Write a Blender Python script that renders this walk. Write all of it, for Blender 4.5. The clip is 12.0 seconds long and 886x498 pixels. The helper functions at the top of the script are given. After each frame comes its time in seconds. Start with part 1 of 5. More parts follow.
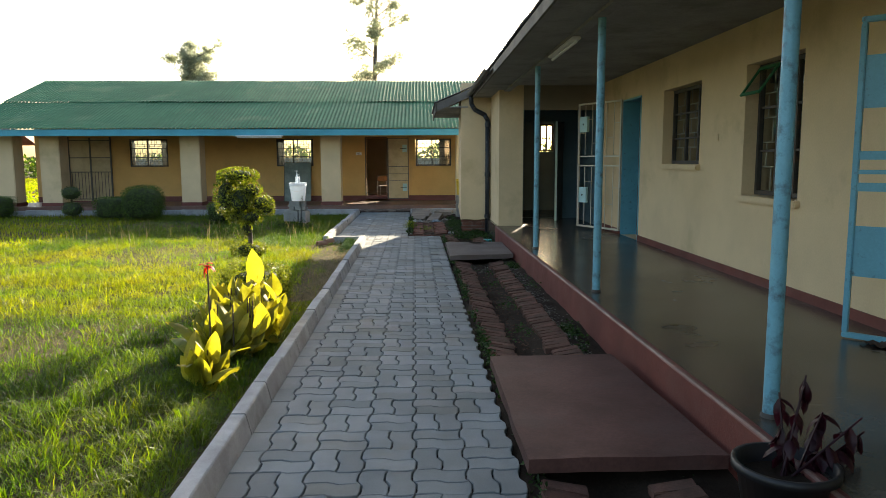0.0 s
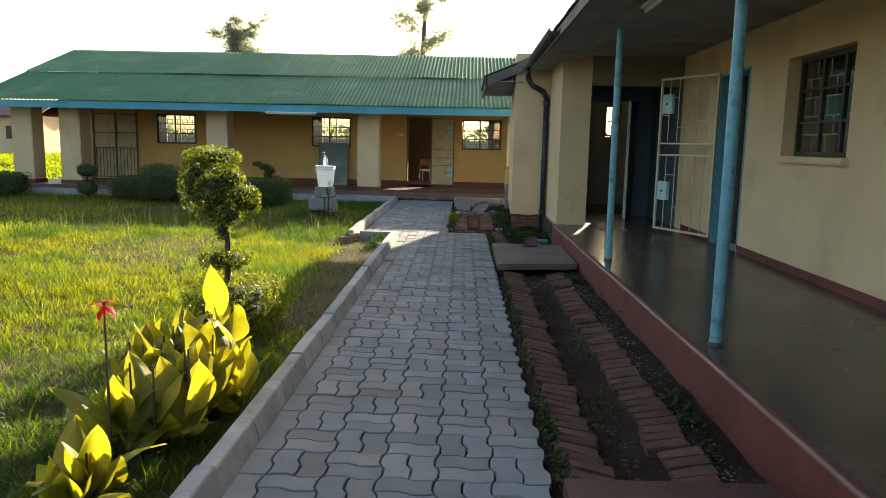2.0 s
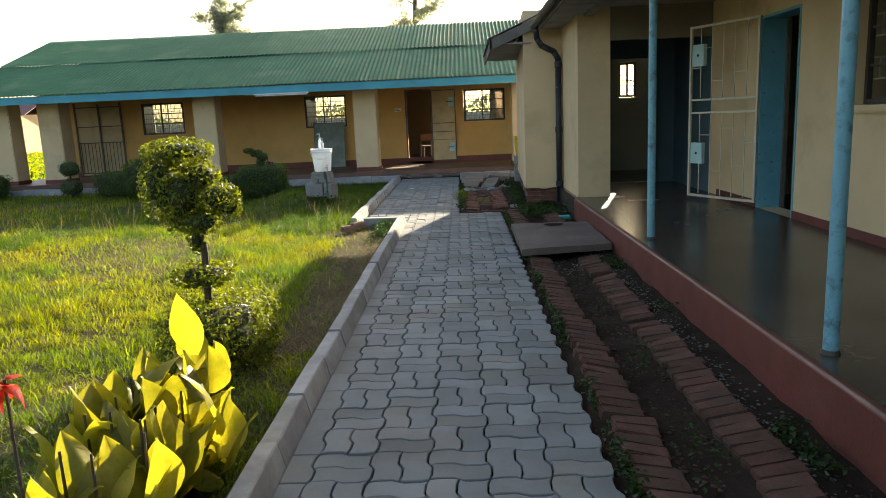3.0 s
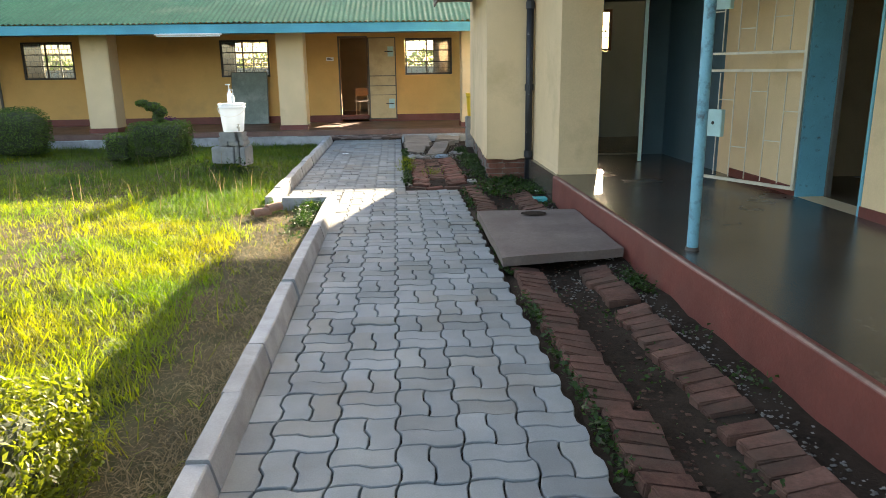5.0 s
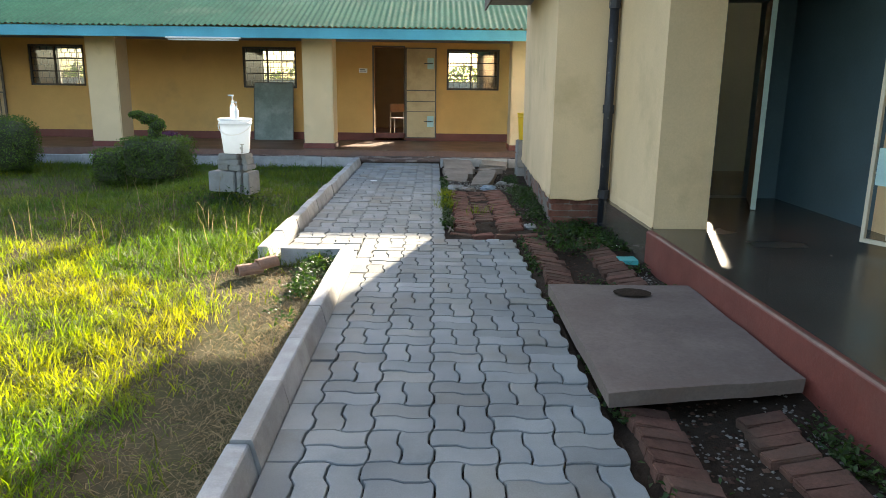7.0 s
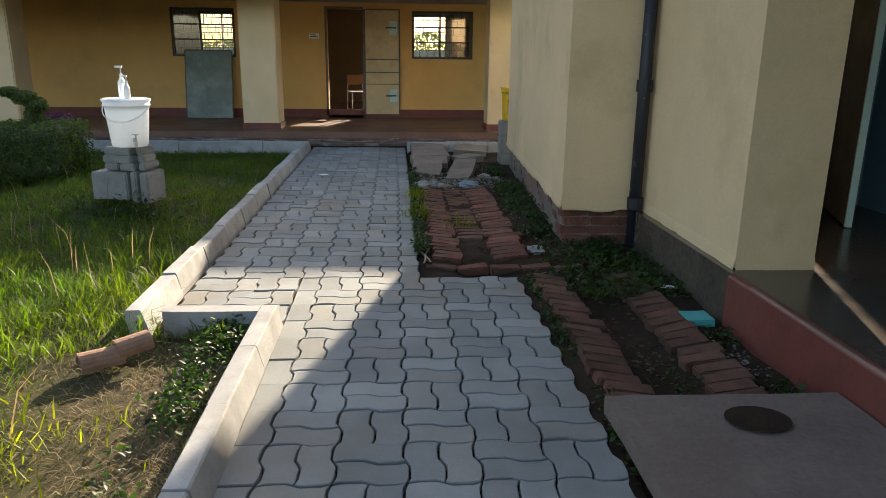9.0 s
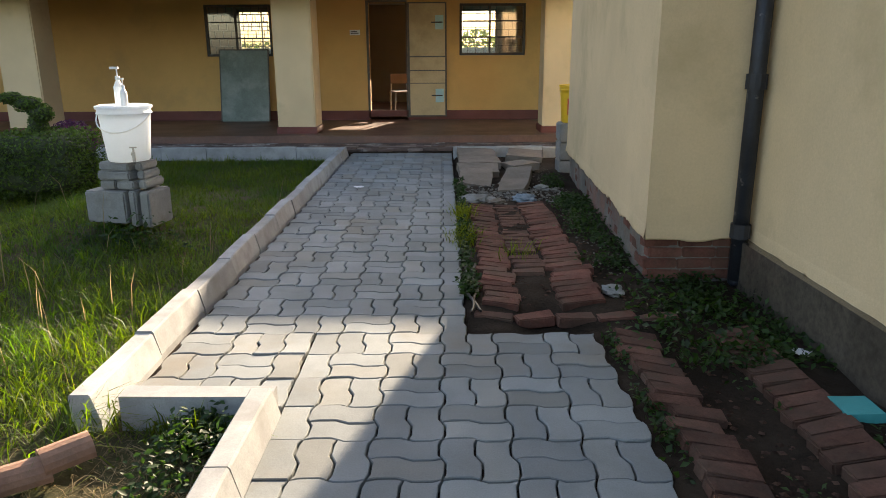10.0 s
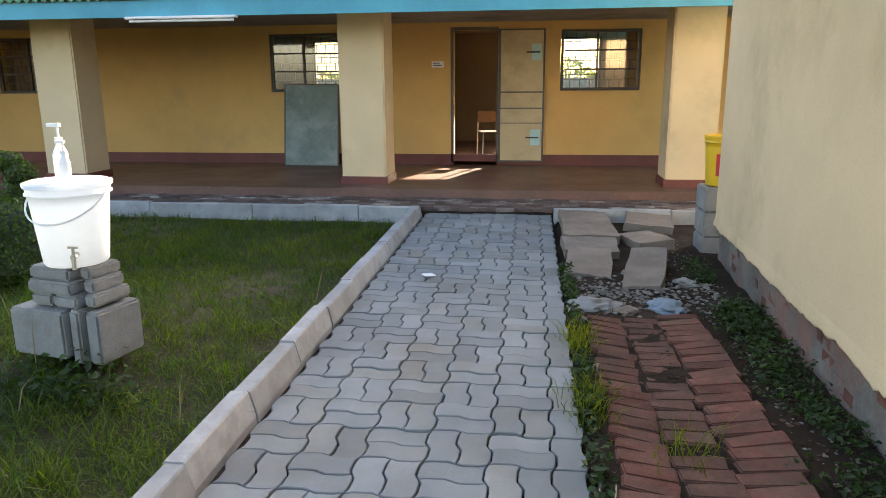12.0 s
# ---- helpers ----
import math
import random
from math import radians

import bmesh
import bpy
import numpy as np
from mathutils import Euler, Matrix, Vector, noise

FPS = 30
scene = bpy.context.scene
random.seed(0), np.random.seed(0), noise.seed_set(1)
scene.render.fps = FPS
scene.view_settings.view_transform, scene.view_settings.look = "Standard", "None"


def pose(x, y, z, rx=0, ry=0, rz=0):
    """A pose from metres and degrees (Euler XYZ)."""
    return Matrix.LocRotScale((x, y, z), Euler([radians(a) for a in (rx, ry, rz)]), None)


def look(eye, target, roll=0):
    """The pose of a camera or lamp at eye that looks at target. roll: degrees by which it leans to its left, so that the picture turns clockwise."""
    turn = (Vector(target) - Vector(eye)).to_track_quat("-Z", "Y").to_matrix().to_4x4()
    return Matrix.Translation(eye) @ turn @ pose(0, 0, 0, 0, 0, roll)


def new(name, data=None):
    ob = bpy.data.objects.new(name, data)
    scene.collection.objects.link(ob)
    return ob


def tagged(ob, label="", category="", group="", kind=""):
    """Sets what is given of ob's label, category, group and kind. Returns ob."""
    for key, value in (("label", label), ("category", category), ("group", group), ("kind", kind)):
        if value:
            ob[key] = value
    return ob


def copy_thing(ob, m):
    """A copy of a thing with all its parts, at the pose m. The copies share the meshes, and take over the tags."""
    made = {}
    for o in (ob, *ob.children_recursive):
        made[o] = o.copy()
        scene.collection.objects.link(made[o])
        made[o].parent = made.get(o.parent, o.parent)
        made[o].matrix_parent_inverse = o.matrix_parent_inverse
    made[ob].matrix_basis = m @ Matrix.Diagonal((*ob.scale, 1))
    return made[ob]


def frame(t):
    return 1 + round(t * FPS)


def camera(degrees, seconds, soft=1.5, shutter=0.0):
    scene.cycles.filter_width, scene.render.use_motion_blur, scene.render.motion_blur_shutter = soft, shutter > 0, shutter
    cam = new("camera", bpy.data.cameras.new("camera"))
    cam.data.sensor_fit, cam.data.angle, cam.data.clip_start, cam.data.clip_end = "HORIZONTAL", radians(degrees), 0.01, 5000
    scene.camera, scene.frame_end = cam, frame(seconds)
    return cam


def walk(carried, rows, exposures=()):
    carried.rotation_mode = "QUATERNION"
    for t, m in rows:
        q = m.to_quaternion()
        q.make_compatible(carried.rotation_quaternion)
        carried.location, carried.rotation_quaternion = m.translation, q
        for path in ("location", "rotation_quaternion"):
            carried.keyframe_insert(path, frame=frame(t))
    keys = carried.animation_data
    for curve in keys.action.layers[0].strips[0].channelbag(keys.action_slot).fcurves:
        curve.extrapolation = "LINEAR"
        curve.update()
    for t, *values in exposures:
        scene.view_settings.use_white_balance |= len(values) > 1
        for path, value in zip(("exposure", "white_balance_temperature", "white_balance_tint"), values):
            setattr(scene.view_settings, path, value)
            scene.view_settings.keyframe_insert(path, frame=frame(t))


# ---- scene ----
cam = camera(64.0, 12.0, soft=0.85)
PATH = [
    (0, (-0.042, -0.378, 1.568), (0.02, 1.606, 1.321), -0.2),
    (0.5, (-0.05, 0.126, 1.577), (0.037, 2.092, 1.225), 0.4),
    (1, (0.001, 0.706, 1.566), (-0.164, 2.666, 1.2), 0.4),
    (1.5, (-0.004, 1.261, 1.565), (0.066, 3.228, 1.21), 2.2),
    (2, (0.014, 1.839, 1.563), (-0.051, 3.816, 1.27), 1.2),
    (2.5, (-0.078, 2.396, 1.567), (-0.236, 4.358, 1.213), -1.9),
    (3, (-0.158, 2.903, 1.569), (-0.235, 4.867, 1.202), -2.5),
    (3.2, (-0.198, 3.156, 1.586), (-0.281, 5.11, 1.165), -1.6),
    (4.8, (-0.331, 5.038, 1.517), (-0.288, 6.989, 1.079), -0.1),
    (5, (-0.344, 5.28, 1.522), (-0.238, 7.215, 1.031), -0.8),
    (5.5, (-0.334, 5.811, 1.526), (-0.236, 7.752, 1.051), 0.5),
    (6, (-0.38, 6.386, 1.502), (-0.392, 8.338, 1.067), -1.3),
    (6.5, (-0.398, 6.929, 1.474), (-0.395, 8.895, 1.109), -1.3),
    (6.7, (-0.396, 7.162, 1.488), (-0.376, 9.123, 1.093), 0.8),
    (8.3, (-0.483, 8.957, 1.462), (-0.494, 10.89, 0.948), -0.7),
    (8.5, (-0.493, 9.21, 1.484), (-0.387, 11.147, 0.997), -0.8),
    (9, (-0.447, 9.762, 1.475), (-0.33, 11.687, 0.948), 0.7),
    (9.5, (-0.435, 10.295, 1.434), (-0.514, 12.234, 0.95), 0.8),
    (10, (-0.41, 10.896, 1.44), (-0.429, 12.823, 0.907), -0.3),
    (10.5, (-0.383, 11.417, 1.449), (-0.644, 13.328, 0.919), 0.7),
    (11, (-0.409, 12.016, 1.476), (-0.573, 13.944, 0.972), 0.2),
    (11.5, (-0.462, 12.59, 1.499), (-0.682, 14.521, 1.027), 0.7),
    (12, (-0.568, 13.132, 1.535), (-0.823, 15.062, 1.078), -0.4),
]
walk(cam, [(t, look(eye, target, roll)) for t, eye, target, roll in PATH],
     exposures=[(0, 1.77, 7050, 9), (0.6, 1.77, 7050, 9), (1.0, 1.46, 7050, 7), (1.5, 1.47, 7050, 7), (2.0, 1.66, 7150, 9), (3.0, 1.66, 7250, 10), (5.0, 2.66, 7450, 12), (5.5, 2.75, 7450, 12), (6.0, 2.86, 7150, 11), (6.7, 2.56, 7150, 11), (8.5, 2.41, 7050, 12), (9.0, 1.76, 7250, 13), (9.5, 1.87, 7450, 14), (10.5, 2.11, 7400, 15), (11.0, 2.29, 7150, 14), (11.5, 2.51, 6950, 13), (12.0, 2.69, 7350, 16)])

# ---- world, sun and exposure ----
SUN_DIR = Vector((0.29, 1.0, 0.36)).normalized()
world = bpy.data.worlds.new("sky")
scene.world = world
world.use_nodes = True
wn = world.node_tree
sky = wn.nodes.new("ShaderNodeTexSky")
sky.sky_type = "NISHITA"
sky.sun_disc = False
sky.sun_elevation = math.asin(SUN_DIR.z)
sky.sun_rotation = math.atan2(SUN_DIR.x, SUN_DIR.y)
sky.air_density, sky.dust_density = 1.0, 2.5
wn.links.new(sky.outputs["Color"], wn.nodes["Background"].inputs["Color"])
wn.nodes["Background"].inputs["Strength"].default_value = 0.115
sun = new("sun", bpy.data.lights.new("sun", "SUN"))
sun.data.energy, sun.data.angle, sun.data.color = 5.0, radians(0.6), (1.0, 0.89, 0.72)
sun.matrix_world = look(SUN_DIR * 60, (0, 0, 0))


# ---- materials ----
def material(name, base, rough=0.8, metal=0.0, var=0.25, scale=3.0, fine=40.0, bump=0.3, tint=None, stain=None, stain_scale=1.2, stain_amount=0.5,
             pick="", pick_amount=0.3, pick_tint=None, translucent=None, clear=0.5, spec=0.5, speck=0.0, coat=0.0):
    """A procedural surface: base colour varied at two scales, an optional stain colour in patches, a fine relief and, by piece, a random shade."""
    m = bpy.data.materials.new(name)
    m.use_nodes = True
    t = m.node_tree
    n, l = t.nodes, t.links
    b = n["Principled BSDF"]
    co = n.new("ShaderNodeTexCoord")

    def noise_tex(s, detail=4.0, roughness=0.6):
        q = n.new("ShaderNodeTexNoise")
        q.inputs["Scale"].default_value, q.inputs["Detail"].default_value, q.inputs["Roughness"].default_value = s, detail, roughness
        l.new(where, q.inputs["Vector"])
        return q.outputs["Fac"]

    geo = n.new("ShaderNodeNewGeometry")
    where = geo.outputs["Position"]

    def ramp(fac, lo, hi):
        q = n.new("ShaderNodeMapRange")
        q.inputs["From Min"].default_value, q.inputs["From Max"].default_value = lo, hi
        l.new(fac, q.inputs["Value"])
        return q.outputs["Result"]

    def mix(kind, fac, a, c):
        q = n.new("ShaderNodeMix")
        q.data_type, q.blend_type = "RGBA", kind
        for socket, value in ((q.inputs[0], fac), (q.inputs[6], a), (q.inputs[7], c)):
            if isinstance(value, (int, float)):
                socket.default_value = value
            elif isinstance(value, tuple):
                socket.default_value = (*value, 1.0)
            else:
                l.new(value, socket)
        return q.outputs[2]

    big, small = noise_tex(scale), noise_tex(fine, 6.0, 0.7)
    other = tint or tuple(c * (1 - var) for c in base)
    col = mix("MIX", ramp(big, 0.35, 0.65), base, other)
    dark = mix("MIX", ramp(small, 0.3, 0.7), (1 - var * 0.6,) * 3, (1 + var * 0.35,) * 3)
    col = mix("MULTIPLY", 1.0, col, dark)
    if stain:
        s = ramp(noise_tex(stain_scale, 6.0, 0.65), 0.62 - 0.2 * stain_amount, 0.75)
        col = mix("MIX", s, col, stain)
    if speck:
        v = n.new("ShaderNodeTexVoronoi")
        v.inputs["Scale"].default_value = fine
        l.new(where, v.inputs["Vector"])
        col = mix("MIX", ramp(v.outputs["Distance"], 0.25, 0.05), col, tuple(min(1, c * (1 + speck)) for c in base))
    if pick:
        source = n.new("ShaderNodeObjectInfo").outputs["Random"] if pick == "object" else geo.outputs["Random Per Island"]
        q = n.new("ShaderNodeMapRange")
        q.inputs["To Min"].default_value, q.inputs["To Max"].default_value = 1 - pick_amount, 1 + pick_amount * 0.6
        l.new(source, q.inputs["Value"])
        col = mix("MULTIPLY", 1.0, col, q.outputs["Result"])
        if pick_tint:
            w = n.new("ShaderNodeTexWhiteNoise")
            w.noise_dimensions = "1D"
            l.new(source, w.inputs["W"])
            col = mix("MULTIPLY", ramp(w.outputs["Value"], 0.7, 1.0), col, pick_tint)
    l.new(col, b.inputs["Base Color"])
    b.inputs["Metallic"].default_value = metal
    r = n.new("ShaderNodeMapRange")
    r.inputs["To Min"].default_value, r.inputs["To Max"].default_value = max(0.03, rough - 0.12), min(1.0, rough + 0.1)
    l.new(big, r.inputs["Value"])
    l.new(r.outputs["Result"], b.inputs["Roughness"])
    b.inputs["Specular IOR Level"].default_value = spec
    b.inputs["Coat Weight"].default_value = coat
    if bump:
        k = n.new("ShaderNodeBump")
        k.inputs["Strength"].default_value, k.inputs["Distance"].default_value = bump, 0.01
        l.new(small, k.inputs["Height"])
        l.new(k.outputs["Normal"], b.inputs["Normal"])
    if translucent:
        tr = n.new("ShaderNodeBsdfTranslucent")
        l.new(mix("MULTIPLY", 1.0, col, translucent), tr.inputs["Color"])
        add = n.new("ShaderNodeMixShader")
        add.inputs["Fac"].default_value = clear
        l.new(b.outputs["BSDF"], add.inputs[1])
        l.new(tr.outputs["BSDF"], add.inputs[2])
        l.new(add.outputs["Shader"], n["Material Output"].inputs["Surface"])
    return m


CREAM = material("cream_plaster", (0.72, 0.54, 0.325), 0.85, var=0.12, scale=1.1, fine=60, bump=0.25, stain=(0.48, 0.36, 0.2), stain_scale=0.9, stain_amount=0.35)
YELLOW = material("yellow_ochre_plaster", (0.7, 0.41, 0.14), 0.85, var=0.12, scale=1.0, fine=60, bump=0.25, stain=(0.5, 0.31, 0.12), stain_scale=0.8, stain_amount=0.45)
PLINTH = material("grey_plinth", (0.2, 0.185, 0.16), 0.9, var=0.4, scale=3.5, fine=35, bump=0.7, stain=(0.3, 0.1, 0.06), stain_scale=1.6, stain_amount=0.9)
RED = material("red_oxide_paint", (0.175, 0.043, 0.031), 0.6, var=0.25, scale=2.2, fine=45, bump=0.3, stain=(0.15, 0.055, 0.042), stain_scale=2.0, stain_amount=0.6)
FLOOR = material("polished_floor", (0.1, 0.084, 0.067), 0.25, var=0.55, scale=1.1, fine=25, bump=0.04, stain=(0.115, 0.066, 0.05), stain_scale=0.9, stain_amount=0.5)
FARFLOOR = material("red_brown_floor", (0.2, 0.1, 0.07), 0.5, var=0.35, scale=1.5, fine=25, bump=0.1, stain=(0.13, 0.08, 0.06), stain_scale=1.1)
BLUE = material("sky_blue_gloss_paint", (0.13, 0.4, 0.52), 0.4, var=0.15, scale=4, fine=60, bump=0.1, stain=(0.06, 0.09, 0.1), stain_scale=14, stain_amount=0.15)
FASCIA = material("blue_fascia_paint", (0.055, 0.36, 0.47), 0.55, var=0.2, scale=1.5, fine=40, bump=0.15)
GREEN = material("green_painted_iron", (0.025, 0.15, 0.07), 0.7, var=0.4, scale=0.8, fine=12, bump=0.1, tint=(0.05, 0.2, 0.1), stain=(0.13, 0.25, 0.14), stain_scale=0.6, stain_amount=0.4, spec=0.25)
RUSTROOF = material("rusty_grey_iron", (0.16, 0.15, 0.145), 0.6, metal=0.3, var=0.4, scale=1.5, fine=15, bump=0.1, stain=(0.16, 0.09, 0.06))
REDROOF = material("red_brown_iron", (0.19, 0.07, 0.06), 0.6, var=0.3, scale=0.8, fine=10, bump=0.1)
SOFFIT = material("grey_soffit_board", (0.3, 0.29, 0.28), 0.8, var=0.25, scale=1.5, fine=30, bump=0.15, stain=(0.12, 0.11, 0.1))
TIMBER = material("grey_timber", (0.16, 0.14, 0.12), 0.8, var=0.35, scale=2.5, fine=50, bump=0.3)
STEEL = material("dark_steel_frame", (0.07, 0.062, 0.055), 0.55, metal=0.2, var=0.3, scale=6, fine=60, bump=0.1, stain=(0.12, 0.06, 0.035), stain_scale=6)
SOIL = material("dark_soil", (0.044, 0.031, 0.022), 0.95, spec=0.08, var=0.5, scale=5.0, fine=45, bump=1.0, stain=(0.066, 0.05, 0.036), stain_scale=2.5)
LAWN = material("lawn_soil", (0.08, 0.064, 0.036), 0.95, spec=0.08, var=0.4, scale=1.3, fine=45, bump=1.0, tint=(0.06, 0.065, 0.025), stain=(0.17, 0.13, 0.082), stain_scale=0.55, stain_amount=0.6)
KERB = material("concrete_kerb", (0.4, 0.405, 0.4), 0.9, var=0.28, scale=4.0, fine=140, bump=0.2, stain=(0.22, 0.215, 0.2), stain_scale=3.5, stain_amount=0.6, pick="object", pick_amount=0.14)
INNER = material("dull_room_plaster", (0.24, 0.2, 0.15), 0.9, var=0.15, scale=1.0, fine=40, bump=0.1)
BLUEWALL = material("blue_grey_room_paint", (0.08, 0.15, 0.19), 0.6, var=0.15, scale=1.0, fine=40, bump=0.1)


# ---- mesh helpers ----
def ebox(bm, x0, y0, z0, x1, y1, z1, m=None):
    """Adds a box to bm and returns its vertices."""
    vs = [bm.verts.new(v) for v in ((x0, y0, z0), (x1, y0, z0), (x1, y1, z0), (x0, y1, z0), (x0, y0, z1), (x1, y0, z1), (x1, y1, z1), (x0, y1, z1))]
    for f in ((3, 2, 1, 0), (4, 5, 6, 7), (0, 1, 5, 4), (1, 2, 6, 5), (2, 3, 7, 6), (3, 0, 4, 7)):
        bm.faces.new([vs[i] for i in f])
    if m is not None:
        bmesh.ops.transform(bm, matrix=m, verts=vs)
    return vs


def tube(bm, a, b, r, n=10, r2=None):
    """Adds a capped round bar from a to b."""
    a, b = Vector(a), Vector(b)
    q = (b - a).to_track_quat("Z", "Y").to_matrix().to_4x4()
    bmesh.ops.create_cone(bm, cap_ends=True, segments=n, radius1=r, radius2=r if r2 is None else r2, depth=(b - a).length,
                          matrix=Matrix.Translation((a + b) / 2) @ q)


def mesh_of(bm, mat, bevel=0.0, smooth=False):
    if bevel:
        bmesh.ops.bevel(bm, geom=list(bm.edges), offset=bevel, segments=2, affect="EDGES", clamp_overlap=True)
    bmesh.ops.recalc_face_normals(bm, faces=list(bm.faces))
    me = bpy.data.meshes.new("mesh")
    bm.to_mesh(me)
    bm.free()
    me.materials.append(mat)
    if smooth:
        me.polygons.foreach_set("use_smooth", [True] * len(me.polygons))
    return me


def thing(name, bm, mat, label, category, group="", kind="", bevel=0.0, smooth=False):
    return tagged(new(name, mesh_of(bm, mat, bevel, smooth)), label, category, group, kind)


def part(name, bm, mat, parent, label="", bevel=0.0, smooth=False):
    ob = new(name, mesh_of(bm, mat, bevel, smooth))
    ob.parent = parent
    return tagged(ob, label)


def empty(name, m, label, category, group="", kind=""):
    ob = new(name)
    ob.matrix_world = m
    return tagged(ob, label, category, group, kind)


def boxes(name, rows, mat, label, category, kind="structure", bevel=0.0, group=""):
    bm = bmesh.new()
    for r in rows:
        ebox(bm, *r)
    return thing(name, bm, mat, label, category, group, kind, bevel)


def wall_rows(lo, hi, z0, z1, holes, make):
    """Boxes of a wall along one axis from lo to hi with holes (a, b, za, zb); make(a, b, za, zb) gives the box."""
    rows, at = [], lo
    for a, b, za, zb in sorted(holes):
        rows.append(make(at, a, z0, z1))
        if za > z0:
            rows.append(make(a, b, z0, za))
        if zb < z1:
            rows.append(make(a, b, zb, z1))
        at = b
    rows.append(make(at, hi, z0, z1))
    return rows


def raw(name, verts, faces, mat, smooth=False):
    me = bpy.data.meshes.new(name)
    me.from_pydata(verts, [], faces)
    me.materials.append(mat)
    if smooth:
        me.polygons.foreach_set("use_smooth", [True] * len(me.polygons))
    me.update()
    return me


# ---- ground ----
def height(x, y):
    """The lawn's uneven surface; it falls away under the paved things."""
    return 0.2 * math.exp(-((x + 3.5) / 0.85) ** 2 - ((y - 16.9) / 1.3) ** 2) - 0.055 + 0.03 * noise.noise((x * 0.5, y * 0.5, 0.0)) + 0.015 * noise.noise((x * 2.1, y * 2.1, 3.0))


def grid_sheet(x0, x1, y0, y1, nx, ny, f):
    vs = [(x0 + (x1 - x0) * i / nx, y0 + (y1 - y0) * j / ny) for j in range(ny + 1) for i in range(nx + 1)]
    return [(x, y, f(x, y)) for x, y in vs], [(j * (nx + 1) + i, j * (nx + 1) + i + 1, (j + 1) * (nx + 1) + i + 1, (j + 1) * (nx + 1) + i) for j in range(ny) for i in range(nx)]


xs = [-900, -300, -120, -60, -30] + [-20 + 0.4 * i for i in range(48)] + [-0.8, 10, 30, 60, 120, 300, 900]
ys = [-900, -300, -100, -30, -10, -3] + [0.4 * i for i in range(0, 54)] + [24, 30, 45, 60, 100, 200, 400, 900]


def ground_z(x, y):
    return height(x, y) if -20 < x < -1 and 0 < y < 21.5 else -0.16 if x > -1.5 and -30 < y < 24 else -0.06


gv = [(x, y, ground_z(x, y)) for y in ys for x in xs]
gf = [(j * len(xs) + i, j * len(xs) + i + 1, (j + 1) * len(xs) + i + 1, (j + 1) * len(xs) + i) for j in range(len(ys) - 1) for i in range(len(xs) - 1)]
tagged(new("ground", raw("ground", gv, gf, LAWN, True)), "uneven lawn of dry and green grass with bare patches", "ground", "", "structure")

# Bare soil beside the drains, lower in the channels.
def drain_z(x, y):
    z = 0.002 + 0.034 * noise.noise((x * 3, y * 3, 1.0)) + 0.012 * noise.noise((x * 11, y * 11, 4.0))
    c = 0.87 if y < 14.5 else 0.14
    if y < 14.9 and x < 1.25 or y >= 14.9 and x < 0.6:
        z -= (0.055 if y < 14.9 else 0.0) * math.exp(-((x - c) / 0.2) ** 2)
    if x < (0.36 + 0.0085 * (14.4 - y) if y < 14.45 else -0.36):
        return -0.13
    return z - 0.03


sv, sf = grid_sheet(-0.6, 1.75, -3.0, 21.4, 24, 240, drain_z)
tagged(new("bare_soil", raw("bare_soil", sv, sf, SOIL, True)), "damp dark bare soil along the brick drain", "soil", "", "structure")

# ---- near building ----
WX, FZ = 3.45, 0.28
NW1, NW2 = (8.48, 9.85, 1.51, 2.55), (6.1, 7.26, 1.19, 2.57)
NDOOR, NDOOR2 = (10.88, 11.88, FZ, 2.58), (3.1, 4.13, FZ, 2.5)
boxes("wall_east", wall_rows(-12, 13.3, 0, 3.6, [NW1, NW2, NDOOR, NDOOR2], lambda a, b, c, d: (WX, a, c, WX + 0.26, b, d)), CREAM,
      "cream plastered veranda wall", "wall")


def step_x(y):
    """The line of the veranda's step, a little askew to the wall."""
    return 1.43 + 0.011 * (13 - y)


bm = bmesh.new()
for k, v in enumerate(ebox(bm, 0, -12, -0.16, 1, 15.5, FZ)):
    v.co.x = WX if k % 4 in (1, 2) else step_x(v.co.y) + 0.028
thing("veranda_floor", bm, FLOOR, "polished dark veranda floor with worn red edge", "floor", "", "structure")
bm = bmesh.new()
for j in range(59):
    y0, y1 = -12 + 0.433 * j, -12 + 0.433 * (j + 1)
    prof = ((0.026, -0.16), (0.0, -0.16), (0.0, FZ - 0.012), (0.01, FZ + 0.001), (0.05, FZ + 0.003))
    ring = [[bm.verts.new((step_x(y) + a + 0.004 * noise.noise((y * 1.7, c * 9, 3.0)), y, c + 0.003 * noise.noise((y * 2.3, a, 8.0)))) for a, c in prof] for y in (y0, y1)]
    for k in range(4):
        bm.faces.new((ring[0][k], ring[0][k + 1], ring[1][k + 1], ring[1][k]))
bmesh.ops.remove_doubles(bm, verts=list(bm.verts), dist=0.0004)
thing("veranda_edge", bm, RED, "red oxide painted veranda step edge, chipped", "step", "", "structure")
boxes("skirting_east", wall_rows(-12, 13.3, FZ, FZ + 0.09, [NDOOR, NDOOR2], lambda a, b, c, d: (WX - 0.012, a, c, WX, b, d)), RED, "dark red painted skirting band", "skirting")
